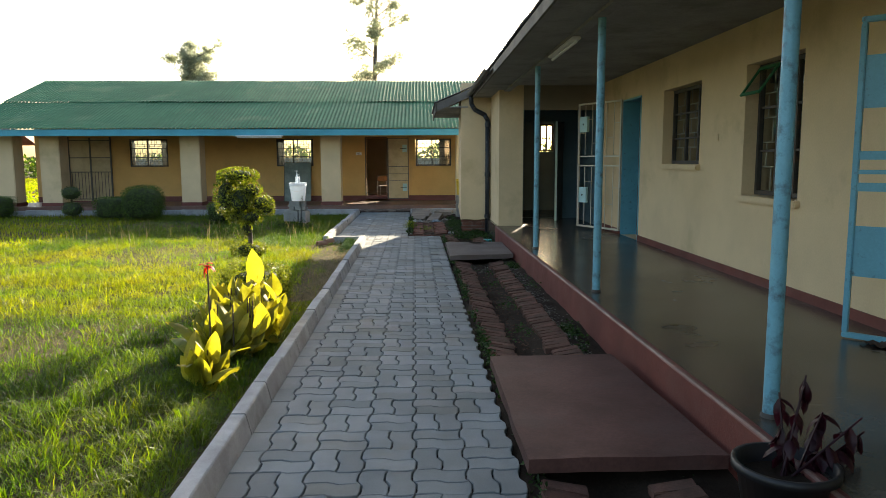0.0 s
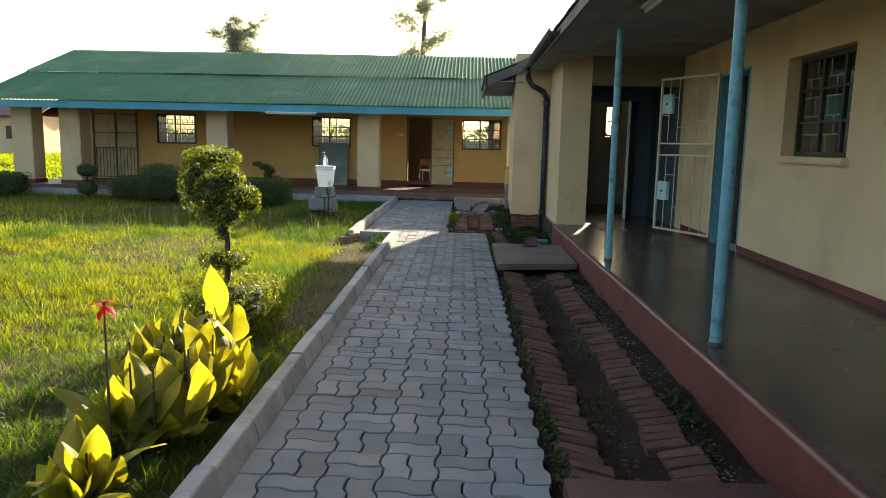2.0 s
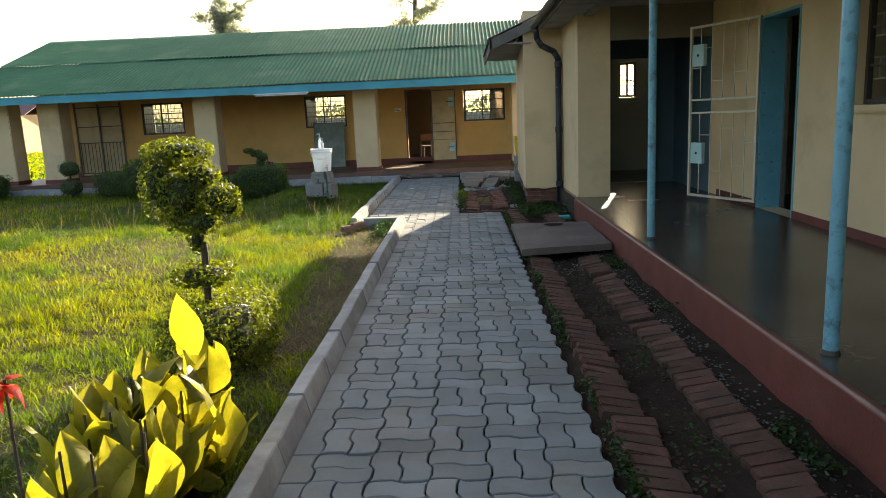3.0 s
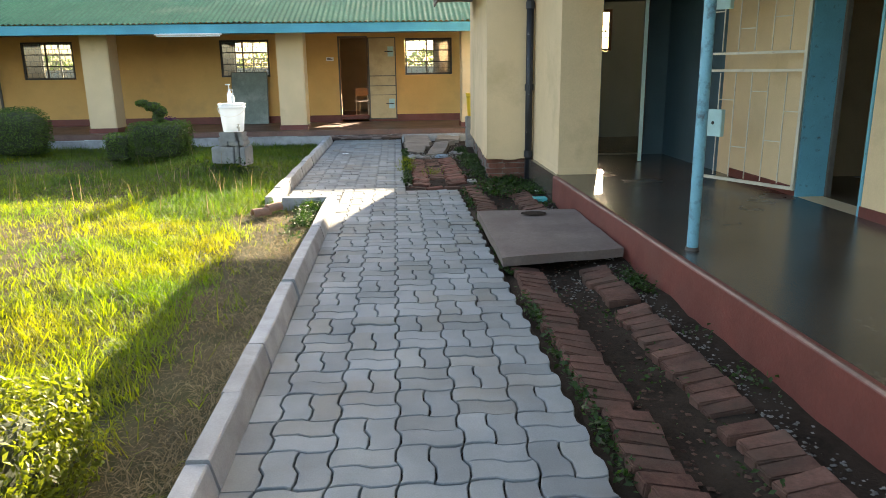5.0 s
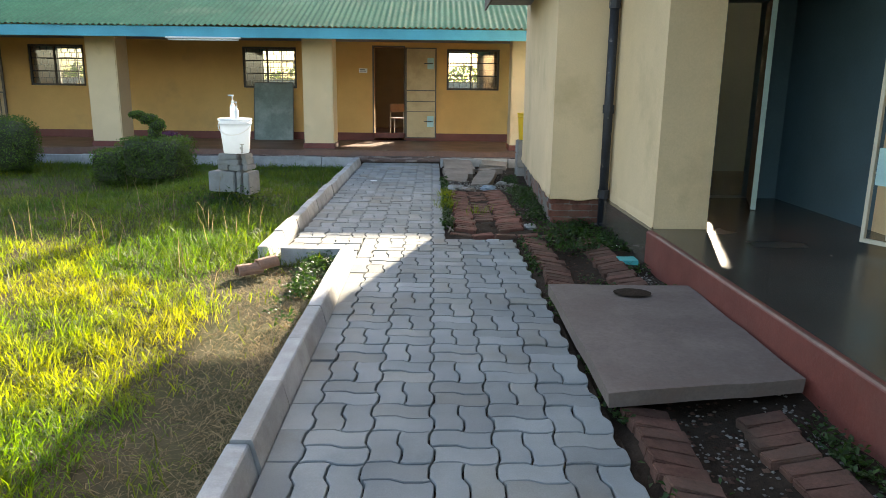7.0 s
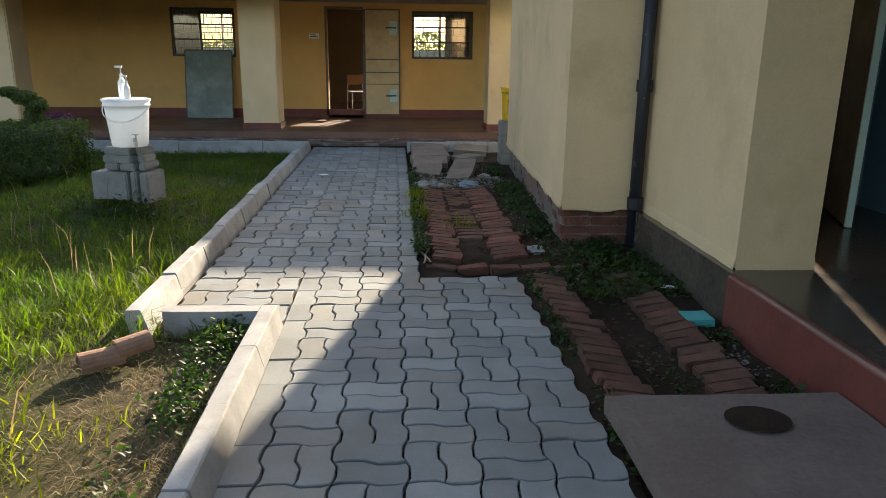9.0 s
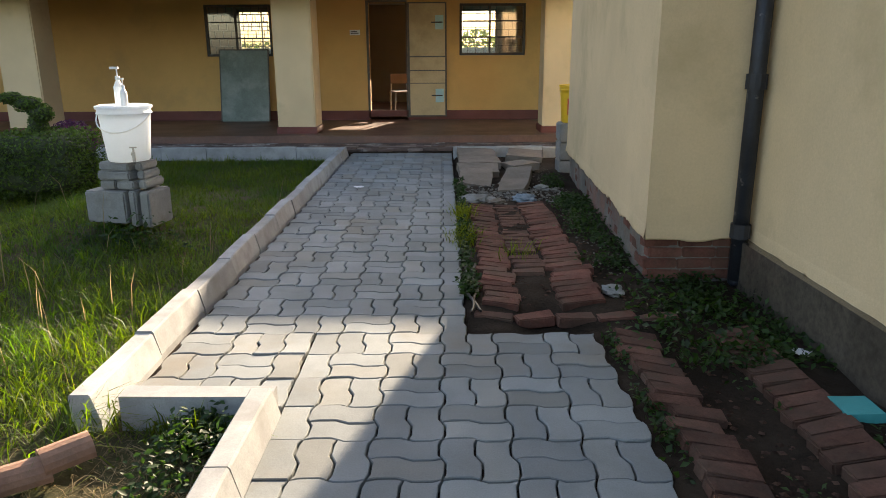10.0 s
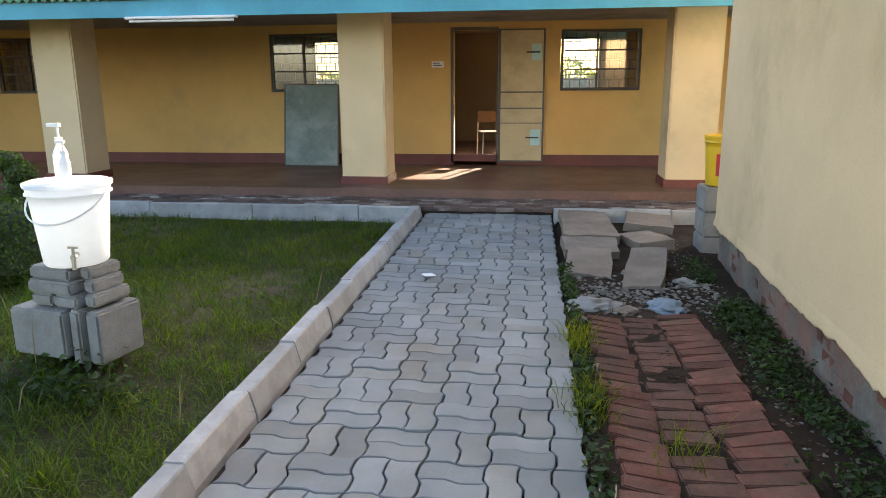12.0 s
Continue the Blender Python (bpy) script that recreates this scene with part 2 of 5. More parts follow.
# The wing past the veranda, set forward, and the pier that closes the veranda.
bm = bmesh.new()
base = [(0.855, 15.35), (1.505, 15.35), (1.505, 13.64), (1.98, 13.64), (1.98, 15.52), (2.1, 15.52), (2.1, 19.62), (1.03, 19.62)]
a = [bm.verts.new((x, y, 0.29)) for x, y in base]
b = [bm.verts.new((x, y, 3.25)) for x, y in base]
bm.faces.new(a), bm.faces.new(b)
for i in range(8):
    bm.faces.new((a[i], a[i - 1], b[i - 1], b[i]))
wing = thing("wall_wing", bm, CREAM, "cream plastered wing with square pier corners", "wall", "", "structure")
bm = bmesh.new()
base = [(0.895, 15.39), (1.535, 15.39), (1.535, 13.67), (1.95, 13.67), (1.95, 15.6), (2.0, 15.6), (2.0, 19.58), (1.07, 19.58)]
a = [bm.verts.new((x, y, -0.16)) for x, y in base]
b = [bm.verts.new((x, y, 0.292)) for x, y in base]
bm.faces.new(a), bm.faces.new(b)
for i in range(8):
    bm.faces.new((a[i], a[i - 1], b[i - 1], b[i]))
plinth = thing("plinth_wing", bm, PLINTH, "grey cement plinth with broken brick showing through", "plinth", "", "structure")
bm = bmesh.new()
line = [(1.03, 19.62), (0.855, 15.35), (1.505, 15.35), (1.505, 13.64), (1.98, 13.64)]
for (xa, ya), (xb, yb) in zip(line, line[1:]):
    d = Vector((xb - xa, yb - ya, 0))
    out, steps = Vector((d.y, -d.x, 0)).normalized() * -1, max(4, int(d.length / 0.05))
    cols = []
    for i in range(steps + 1):
        p = Vector((xa, ya, 0)) + d * (i / steps)
        if (p + out).x > p.x and abs(d.y) > 1:
            out = -out
        if abs(d.x) > abs(d.y) and out.y > 0:
            out = -out
        w, lo = 0.012 + 0.01 * noise.noise(p * 6), 0.268 + 0.03 * noise.noise(p * 4) + 0.02 * noise.noise(p * 15)
        cols.append([bm.verts.new(p + out * q + Vector((0, 0, z))) for q, z in ((0.001, 0.36), (w, lo + 0.012), (w * 0.8, lo), (-0.02, lo + 0.004))])
    for a, b in zip(cols, cols[1:]):
        for k in range(3):
            bm.faces.new((a[k], a[k + 1], b[k + 1], b[k]))
part("plaster_lip", bm, CREAM, wing, "ragged lower edge of the plaster", 0, True)
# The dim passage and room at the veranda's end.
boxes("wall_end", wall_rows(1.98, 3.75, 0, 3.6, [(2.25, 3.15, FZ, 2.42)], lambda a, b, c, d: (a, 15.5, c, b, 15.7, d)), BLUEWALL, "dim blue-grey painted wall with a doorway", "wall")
boxes("wall_return", [(WX + 0.26, 13.1, 0, 8, 13.3, 3.6), (WX, 13.3, 0, WX + 0.2, 13.65, 3.6)], CREAM, "plaster wall beside the passage", "wall")
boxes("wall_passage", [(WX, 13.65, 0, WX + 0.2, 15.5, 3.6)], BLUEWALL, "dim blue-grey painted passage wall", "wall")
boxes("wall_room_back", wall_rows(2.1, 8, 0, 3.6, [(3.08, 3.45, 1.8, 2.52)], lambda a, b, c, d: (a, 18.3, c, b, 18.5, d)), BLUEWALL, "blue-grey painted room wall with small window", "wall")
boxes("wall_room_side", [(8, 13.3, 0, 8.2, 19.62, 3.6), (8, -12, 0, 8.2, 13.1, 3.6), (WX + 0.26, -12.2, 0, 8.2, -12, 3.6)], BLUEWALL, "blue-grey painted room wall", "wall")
boxes("floor_room", [(1.93, 15.5, 0, 8, 18.3, FZ - 0.01), (WX + 0.26, -12, 0, 8, 13.1, FZ - 0.01), (WX, 10.88, 0, WX + 0.26, 11.88, FZ - 0.004)], FLOOR, "dull red-brown cement floor", "floor")
boxes("ceiling", [(WX + 0.26, -12, 3.0, 8, 13.1, 3.05), (2.1, 15.7, 2.9, 8, 18.3, 2.95), (1.7, -12, 3.02, WX, 15.5, 3.06)], SOFFIT, "grey painted ceiling boards", "ceiling")


def corrugated(name, p0, along, up, length, run, mat, label, pitch=0.09, amp=0.014, rows=1, lap=0.02, category="roof", kind="structure"):
    """Corrugated sheets: p0 is the eave corner; along the eave and up the slope are unit vectors. Rows of sheets lap upwards."""
    p0, along, up = Vector(p0), Vector(along).normalized(), Vector(up).normalized()
    nrm = along.cross(up).normalized()
    if nrm.z < 0:
        nrm = -nrm
    k = int(length / pitch * 6)
    verts, faces = [], []
    for r in range(rows):
        lo, hi = run * r / rows - (0.1 if r else 0), run * (r + 1) / rows
        for s, d in enumerate((lo, hi)):
            for i in range(k + 1):
                u = length * i / k
                sag = 0.02 * noise.noise((u * 0.35, r * 3.7, 2.0)) + 0.012 * noise.noise((u * 1.3, r * 3.7 + d, 5.0))
                verts.append(p0 + along * u + up * d + nrm * (amp * math.sin(2 * math.pi * u / pitch) + sag + (lap if r and s == 0 else 0.0)))
        o = r * 2 * (k + 1)
        faces += [(o + i, o + i + 1, o + k + 2 + i, o + k + 1 + i) for i in range(k)]
    return tagged(new(name, raw(name, verts, faces, mat, True)), label, category, "", kind)


SL = Vector((1, 0, 0.42)).normalized()
corrugated("roof_east", (1.07, -12, 3.05), (0, 1, 0), SL, 27.35, 6.2, RUSTROOF, "grey corrugated iron roof sheets over the veranda", rows=2)
corrugated("roof_wing", (0.27, 15.3, 2.82), (0, 1, 0), SL, 3.8, 6.9, RUSTROOF, "grey corrugated iron roof over the wing", rows=2)
corrugated("roof_east_back", (12.4, -12, 3.05), (0, 1, 0), Vector((-1, 0, 0.42)), 31.8, 6.2, RUSTROOF, "grey corrugated iron roof slope", rows=2)
boxes("fascia_east", [(1.09, -12, 2.9, 1.115, 15.28, 3.02)], TIMBER, "weathered timber fascia board", "fascia")
boxes("soffit", [(1.12, -12, 2.93, 1.62, 15.3, 2.96)], SOFFIT, "grey soffit boards under the eave", "soffit")
boxes("beam_veranda", [(1.6, -12, 2.9, 1.71, 13.64, 3.05)], SOFFIT, "grey painted veranda beam", "beam")

# ---- far building ----
FY, VX = 25.27, 0.2
FW = [(-10.32, -8.98), (-5.16, -3.86), (-0.21, 1.07)]
FDOOR = (-1.98, -1.23)
holes = [(a, b, 1.39, 2.36) for a, b in FW] + [(*FDOOR, 0.22, 2.38)]
boxes("wall_north", wall_rows(-13.6, 3.2, 0, 2.9, holes, lambda a, b, c, d: (a, FY, c, b, FY + 0.24, d)), YELLOW, "ochre-yellow plastered classroom wall", "wall")
bholes = [(-11.9, -10.7, 1.35, 2.5), (-5.75, -4.55, 1.35, 2.5), (-1.1, 0.8, 1.3, 2.5)]
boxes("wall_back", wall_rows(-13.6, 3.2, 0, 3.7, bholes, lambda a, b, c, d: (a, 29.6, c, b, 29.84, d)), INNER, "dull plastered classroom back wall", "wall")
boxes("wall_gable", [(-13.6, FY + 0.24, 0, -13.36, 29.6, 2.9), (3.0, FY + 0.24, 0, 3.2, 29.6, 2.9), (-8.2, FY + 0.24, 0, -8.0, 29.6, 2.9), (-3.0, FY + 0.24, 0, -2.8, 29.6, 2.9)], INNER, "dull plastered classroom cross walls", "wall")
boxes("ceiling_north", [(-13.36, FY + 0.24, 2.6, 3.0, 29.6, 2.63), (-13.9, 22.3, 2.5, 3.2, FY, 2.53)], SOFFIT, "grey ceiling boards", "ceiling")
boxes("floor_north", [(-13.36, FY + 0.24, 0, 3.0, 29.6, 0.22), (*FDOOR[:1], FY, 0, FDOOR[1], FY + 0.24, 0.218)], FARFLOOR, "dull red-brown cement classroom floor", "floor")
boxes("veranda_north", [(-13.6, 22.35, -0.16, 3.2, FY, 0.16)], FARFLOOR, "worn red-brown cement veranda floor", "floor")
boxes("skirting_north", wall_rows(-13.6, 3.2, 0.16, 0.34, [(FDOOR[0], FDOOR[1], 0.16, 0.22)], lambda a, b, c, d: (a, FY - 0.02, c, b, FY, d)), RED, "dark red painted skirting band", "skirting")
up = Vector((0, 5.7, 2.05)).normalized()
corrugated("roof_north", (-14.2, 21.85, 2.58), (1, 0, 0), up, 17.8, 6.06, GREEN, "green painted corrugated iron roof, faded in patches", rows=2, pitch=0.12, amp=0.02, lap=0.03)
corrugated("roof_north_back", (-14.2, 30.1, 3.7), (1, 0, 0), Vector((0, -5.7, 2.05)), 17.8, 2.74, GREEN, "green painted corrugated iron roof slope", rows=1, pitch=0.12, amp=0.02)
boxes("fascia_north", [(-14.25, 21.9, 2.36, 3.6, 21.94, 2.56)], FASCIA, "sky-blue painted timber fascia board", "fascia")
boxes("bargeboard_north", [(-14.28, 21.9, 2.36, -14.25, 22.1, 2.56)], FASCIA, "sky-blue painted board end", "fascia")
for i, x in enumerate((-13.6, -12.15, -7.73, -3.25, 1.12)):
    bm = bmesh.new()
    ebox(bm, x, 22.75, 0.0, x + 0.63, 23.35, 2.52)
    col = thing("column", bm, CREAM, "square cream plastered veranda column on a red base", "column", "veranda columns", "", 0.02)
    bm = bmesh.new()
    ebox(bm, x - 0.02, 22.73, 0.0, x + 0.65, 23.37, 0.27)
    part("base_band", bm, RED, col, "red painted base band", 0.01)

# ---- more materials ----
PAVER = material("grey_paver", (0.255, 0.275, 0.275), 0.88, spec=0.25, var=0.22, scale=2.0, fine=160, bump=0.22, stain=(0.2, 0.185, 0.16), stain_scale=1.1, stain_amount=0.45, pick="object", pick_amount=0.2, pick_tint=(1.0, 0.94, 0.87))
PAVER_REST = material("grey_paver_rest", (0.255, 0.275, 0.275), 0.88, spec=0.25, var=0.22, scale=2.0, fine=160, bump=0.22, stain=(0.2, 0.185, 0.16), stain_scale=1.1, stain_amount=0.45, pick="island", pick_amount=0.2, pick_tint=(1.0, 0.94, 0.87))
BRICK = material("red_brick", (0.22, 0.092, 0.068), 0.92, spec=0.15, var=0.4, scale=7, fine=60, bump=0.9, stain=(0.12, 0.085, 0.062), stain_scale=3.2, stain_amount=1.0, pick="object", pick_amount=0.35)
OLDBRICK = material("worn_brown_brick", (0.19, 0.098, 0.073), 0.92, spec=0.1, var=0.4, scale=6, fine=60, bump=0.8, stain=(0.1, 0.072, 0.055), stain_scale=3.4, stain_amount=1.0, pick="object", pick_amount=0.25)
DARKPAVE = material("dark_stained_paving_brick", (0.15, 0.1, 0.082), 0.85, var=0.4, scale=4, fine=50, bump=0.5, stain=(0.4, 0.38, 0.35), stain_scale=2.6, stain_amount=0.25, pick="object", pick_amount=0.4, pick_tint=(2.4, 2.9, 3.1))
SLAB_RED = material("red_cement_slab", (0.115, 0.05, 0.041), 0.75, spec=0.3, var=0.4, scale=1.8, fine=45, bump=0.3, stain=(0.085, 0.052, 0.045), stain_scale=1.6, stain_amount=0.5)
SLAB_GREY = material("brown_grey_cement_slab", (0.19, 0.15, 0.13), 0.85, spec=0.25, var=0.32, scale=1.8, fine=45, bump=0.3, stain=(0.17, 0.12, 0.1), stain_scale=1.8, stain_amount=0.5)
CONCRETE = material("broken_concrete", (0.24, 0.195, 0.155), 0.92, var=0.3, scale=4, fine=45, bump=0.7, stain=(0.22, 0.18, 0.14), stain_scale=3.0)
BLOCK = material("grey_cement_block", (0.3, 0.295, 0.28), 0.95, var=0.25, scale=5, fine=70, bump=0.9, stain=(0.2, 0.18, 0.15), stain_scale=4)
CLAY = material("terracotta_pipe", (0.42, 0.22, 0.14), 0.85, var=0.3, scale=6, fine=50, bump=0.4, stain=(0.2, 0.13, 0.09), stain_scale=5)
WHITEPLASTIC = material("white_bucket_plastic", (0.85, 0.87, 0.88), 0.4, var=0.04, scale=4, fine=30, bump=0.02, translucent=(0.95, 1.0, 1.06))
YELLOWPLASTIC = material("yellow_bucket_plastic", (0.8, 0.5, 0.03), 0.4, var=0.08, scale=4, fine=30, bump=0.02)
BLACKPLASTIC = material("black_plastic_pot", (0.015, 0.015, 0.017), 0.5, var=0.3, scale=8, fine=40, bump=0.1)
PIPE = material("flaking_dark_pipe", (0.022, 0.026, 0.036), 0.5, var=0.4, scale=6, fine=50, bump=0.3, stain=(0.45, 0.42, 0.38), stain_scale=9, stain_amount=0.12)
POLE = material("chipped_blue_pole", (0.17, 0.43, 0.54), 0.45, var=0.15, scale=5, fine=60, bump=0.2, stain=(0.05, 0.055, 0.06), stain_scale=12, stain_amount=0.55)
GATEPAINT = material("cream_gate_paint", (0.6, 0.55, 0.44), 0.5, var=0.12, scale=6, fine=60, bump=0.1, stain=(0.35, 0.3, 0.24), stain_scale=8, stain_amount=0.25)
LOCKPLATE = material("pale_blue_lock_plate", (0.42, 0.66, 0.68), 0.5, var=0.12, scale=5, fine=60, bump=0.1)
BOARD = material("grey_green_board", (0.2, 0.25, 0.23), 0.7, var=0.25, scale=3, fine=30, bump=0.1, stain=(0.32, 0.36, 0.33), stain_scale=2.0, stain_amount=0.6)
WHITE = material("white_enamel", (0.78, 0.78, 0.76), 0.4, var=0.06, scale=3, fine=40, bump=0.05)
SHEET = material("cream_door_sheet", (0.6, 0.46, 0.26), 0.6, var=0.15, scale=2, fine=40, bump=0.1, stain=(0.42, 0.3, 0.17), stain_scale=2)
CHAIRWOOD = material("dark_chair_seat", (0.09, 0.05, 0.035), 0.6, var=0.3)
CHROME = material("dull_steel_tube", (0.5, 0.5, 0.48), 0.35, metal=0.9, var=0.2)
CANNA = material("lime_yellow_leaf", (0.4, 0.37, 0.07), 0.45, var=0.25, scale=9, fine=60, bump=0.15, tint=(0.25, 0.27, 0.04), pick="object", pick_amount=0.35, translucent=(1.4, 1.27, 0.36), clear=0.58)
PETAL = material("orange_red_petal", (0.72, 0.06, 0.025), 0.5, var=0.2, translucent=(1.0, 0.7, 0.6))
MAROON = material("maroon_leaf", (0.055, 0.012, 0.02), 0.4, var=0.3, translucent=(1.5, 0.6, 0.8))
STEM = material("brown_stem", (0.1, 0.07, 0.045), 0.85, var=0.35, scale=10, fine=60, bump=0.5)
BARK = material("tree_bark", (0.2, 0.16, 0.13), 0.9, var=0.35, scale=3, fine=30, bump=0.6)
GRASS = material("grass_blade", (0.055, 0.11, 0.01), 0.55, var=0.3, scale=0.7, fine=6, bump=0.0, tint=(0.14, 0.155, 0.013), pick="island", pick_amount=0.42, pick_tint=(1.35, 1.2, 0.9), translucent=(2.9, 2.7, 0.42), clear=0.62)
GREENGRASS = material("green_grass_blade", (0.04, 0.085, 0.01), 0.55, var=0.3, scale=0.9, fine=6, bump=0.0, tint=(0.09, 0.12, 0.014), pick="island", pick_amount=0.5, pick_tint=(1.6, 1.2, 0.9), translucent=(2.0, 2.3, 0.4), clear=0.58)
STRAW = material("dry_straw", (0.32, 0.25, 0.14), 0.8, var=0.3, scale=3, fine=20, bump=0.0, pick="island", pick_amount=0.4, translucent=(1.0, 0.95, 0.8))
WEED = material("weed_leaf", (0.04, 0.09, 0.018), 0.55, var=0.35, scale=3, fine=20, bump=0.0, pick="island", pick_amount=0.45, translucent=(1.1, 1.2, 0.5))
HEDGE = material("hedge_leaf", (0.09, 0.16, 0.028), 0.5, var=0.35, scale=4, fine=20, bump=0.0, pick="island", pick_amount=0.5, translucent=(1.3, 1.3, 0.4))
TOPIARY = material("topiary_leaf", (0.16, 0.2, 0.03), 0.5, var=0.35, scale=4, fine=20, bump=0.0, pick="island", pick_amount=0.5, translucent=(1.9, 1.8, 0.45))
GUM = material("gum_leaf", (0.4, 0.43, 0.33), 0.6, var=0.3, scale=1, fine=8, bump=0.0, pick="island", pick_amount=0.4, translucent=(1.8, 1.8, 1.5))
# Dark filler colour standing in for the shade deep inside shrub crowns.
SHADE_CORE = material("crown_shade", (0.045, 0.06, 0.02), 0.95, var=0.4, scale=8, fine=40, bump=0.5)
STONE = material("pale_gravel", (0.2, 0.185, 0.16), 0.9, var=0.3, scale=8, fine=60, bump=0.4, pick="island", pick_amount=0.45)
TURQUOISE = material("turquoise_plastic", (0.05, 0.4, 0.4), 0.5, var=0.15)
CRUMB = material("brick_crumb", (0.12, 0.07, 0.05), 0.95, spec=0.1, var=0.4, scale=9, fine=60, bump=0.4, pick="island", pick_amount=0.6)
PAPER = material("white_paper", (0.8, 0.8, 0.8), 0.8, var=0.06)
LABELRED = material("red_label", (0.55, 0.03, 0.03), 0.5, var=0.1)
BLUESTONE = material("blue_grey_stone", (0.2, 0.26, 0.31), 0.8, var=0.25, scale=6, fine=50, bump=0.4)
NOSING = material("worn_step_nosing", (0.25, 0.15, 0.115), 0.6, var=0.4, scale=3, fine=40, bump=0.3, stain=(0.2, 0.07, 0.05), stain_scale=2.0, stain_amount=0.8)
RAG = material("brown_rag", (0.1, 0.055, 0.035), 0.9, var=0.4, scale=14, fine=60, bump=0.5)
PURPLE = material("purple_leaf", (0.12, 0.035, 0.1), 0.5, var=0.35, scale=6, fine=30, bump=0.0, pick="island", pick_amount=0.5, translucent=(1.3, 0.8, 1.2))
INK = material("black_ink", (0.02, 0.02, 0.02), 0.6, var=0.1)

GLASS = bpy.data.materials.new("window_glass")
GLASS.use_nodes = True
gt = GLASS.node_tree
gl, tr, mx = gt.nodes.new("ShaderNodeBsdfGlossy"), gt.nodes.new("ShaderNodeBsdfTransparent"), gt.nodes.new("ShaderNodeMixShader")
gl.inputs["Roughness"].default_value, mx.inputs["Fac"].default_value = 0.05, 0.2
tr.inputs["Color"].default_value = (0.8, 0.86, 0.84, 1)
gt.links.new(tr.outputs[0], mx.inputs[1]), gt.links.new(gl.outputs[0], mx.inputs[2])
gt.links.new(mx.outputs[0], gt.nodes["Material Output"].inputs["Surface"])


# ---- near building: openings and fittings ----
def pane(parent, corners, name="pane"):
    me = raw("pane", corners, [(0, 1, 2, 3)], GLASS)
    ob = new(name, me)
    ob.parent = parent
    ob.visible_shadow = False
    return ob


def steel_window(name, m, w, h, cols, rows, bars, frame_mat, label, bar_mat=None, bar_y=0.075):
    """A steel window in its own plane: x across, z up, y outwards behind. Frame, mullions, panes and burglar bars as parts."""
    root = empty(name, m, label, "window", "", "structure")
    bm = bmesh.new()
    f = 0.045
    for r in ((0, 0, 0, w, 0.05, f), (0, 0, h - f, w, 0.05, h), (0, 0, f, f, 0.05, h - f), (w - f, 0, f, w, 0.05, h - f)):
        ebox(bm, *r)
    part("window_frame", bm, frame_mat, root)
    for i, c in enumerate(cols):
        bm = bmesh.new()
        ebox(bm, c - 0.018, 0.004, f, c + 0.018, 0.046, h - f)
        part("mullion", bm, frame_mat, root)
    edges = [f] + list(cols) + [w - f]
    for i in range(len(edges) - 1):
        for z in rows:
            bm = bmesh.new()
            ebox(bm, edges[i] + 0.018, 0.01, z - 0.012, edges[i + 1] - 0.018, 0.04, z + 0.012)
            part("glazing_bar", bm, frame_mat, root)
        zs = [f] + list(rows) + [h - f]
        for j in range(len(zs) - 1):
            y = 0.025
            pane(root, [(edges[i] + 0.015, y, zs[j]), (edges[i + 1] - 0.015, y, zs[j]), (edges[i + 1] - 0.015, y, zs[j + 1]), (edges[i] + 0.015, y, zs[j + 1])])
    bm = bmesh.new()
    for x0, z0, x1, z1 in bars:
        tube(bm, (x0, bar_y, z0), (x1, bar_y, z1), 0.008, 6)
    if bars:
        part("burglar_grille", bm, bar_mat or frame_mat, root)
    else:
        bm.free()
    return root


def brick_bars(w, h, nx, nz):
    """Bars in a broken-bond pattern, as welded window grilles have."""
    out = []
    for j in range(nz + 1):
        out.append((0.03, h * j / nz * 0.94 + 0.03 * h, w - 0.03, h * j / nz * 0.94 + 0.03 * h))
    for j in range(nz):
        for i in range(nx + 1):
            x = (i + (0.5 if j % 2 else 0.0)) * w / nx
            if 0.02 < x < w - 0.02:
                out.append((x, 0.03 * h + h * 0.94 * j / nz, x, 0.03 * h + h * 0.94 * (j + 1) / nz))
    return out


# The veranda wall's windows face -x: local x runs along -y.
for (a, b, c, d), nm in ((NW1, "window_1"), (NW2, "window_2")):
    w, h = b - a - 0.01, d - c - 0.01
    m = Matrix.Translation((WX + 0.14, b - 0.005, c + 0.005)) @ pose(0, 0, 0, 0, 0, -90)
    root = steel_window(nm, m, w, h, [w * 0.36, w * 0.68], [h * 0.34, h * 0.67], brick_bars(w, h, 5, 5), STEEL, "steel casement window with white burglar bars and dusty panes", GATEPAINT, 0.06)
    bm = bmesh.new()
    ebox(bm, -0.06, -0.2, -0.075, w + 0.06, -0.142 + 0.14, -0.006)
    part("window_sill", bm, CREAM, root, "cream plastered sill", 0.012)
    if nm == "window_2":
        bm = bmesh.new()
        q = pose(0.03, -0.01, h - 0.03, -35)
        for r in ((0, -0.01, -0.36, 0.42, 0.01, -0.33), (0, -0.01, -0.03, 0.42, 0.01, 0), (0, -0.01, -0.33, 0.025, 0.01, -0.03), (0.395, -0.01, -0.33, 0.42, 0.01, -0.03)):
            ebox(bm, *r, q)
        vent = part("vent_frame", bm, GREEN, root, "open green vent light")
        pane(vent, [q @ Vector(v) for v in ((0.02, 0, -0.34), (0.4, 0, -0.34), (0.4, 0, -0.02), (0.02, 0, -0.02))])


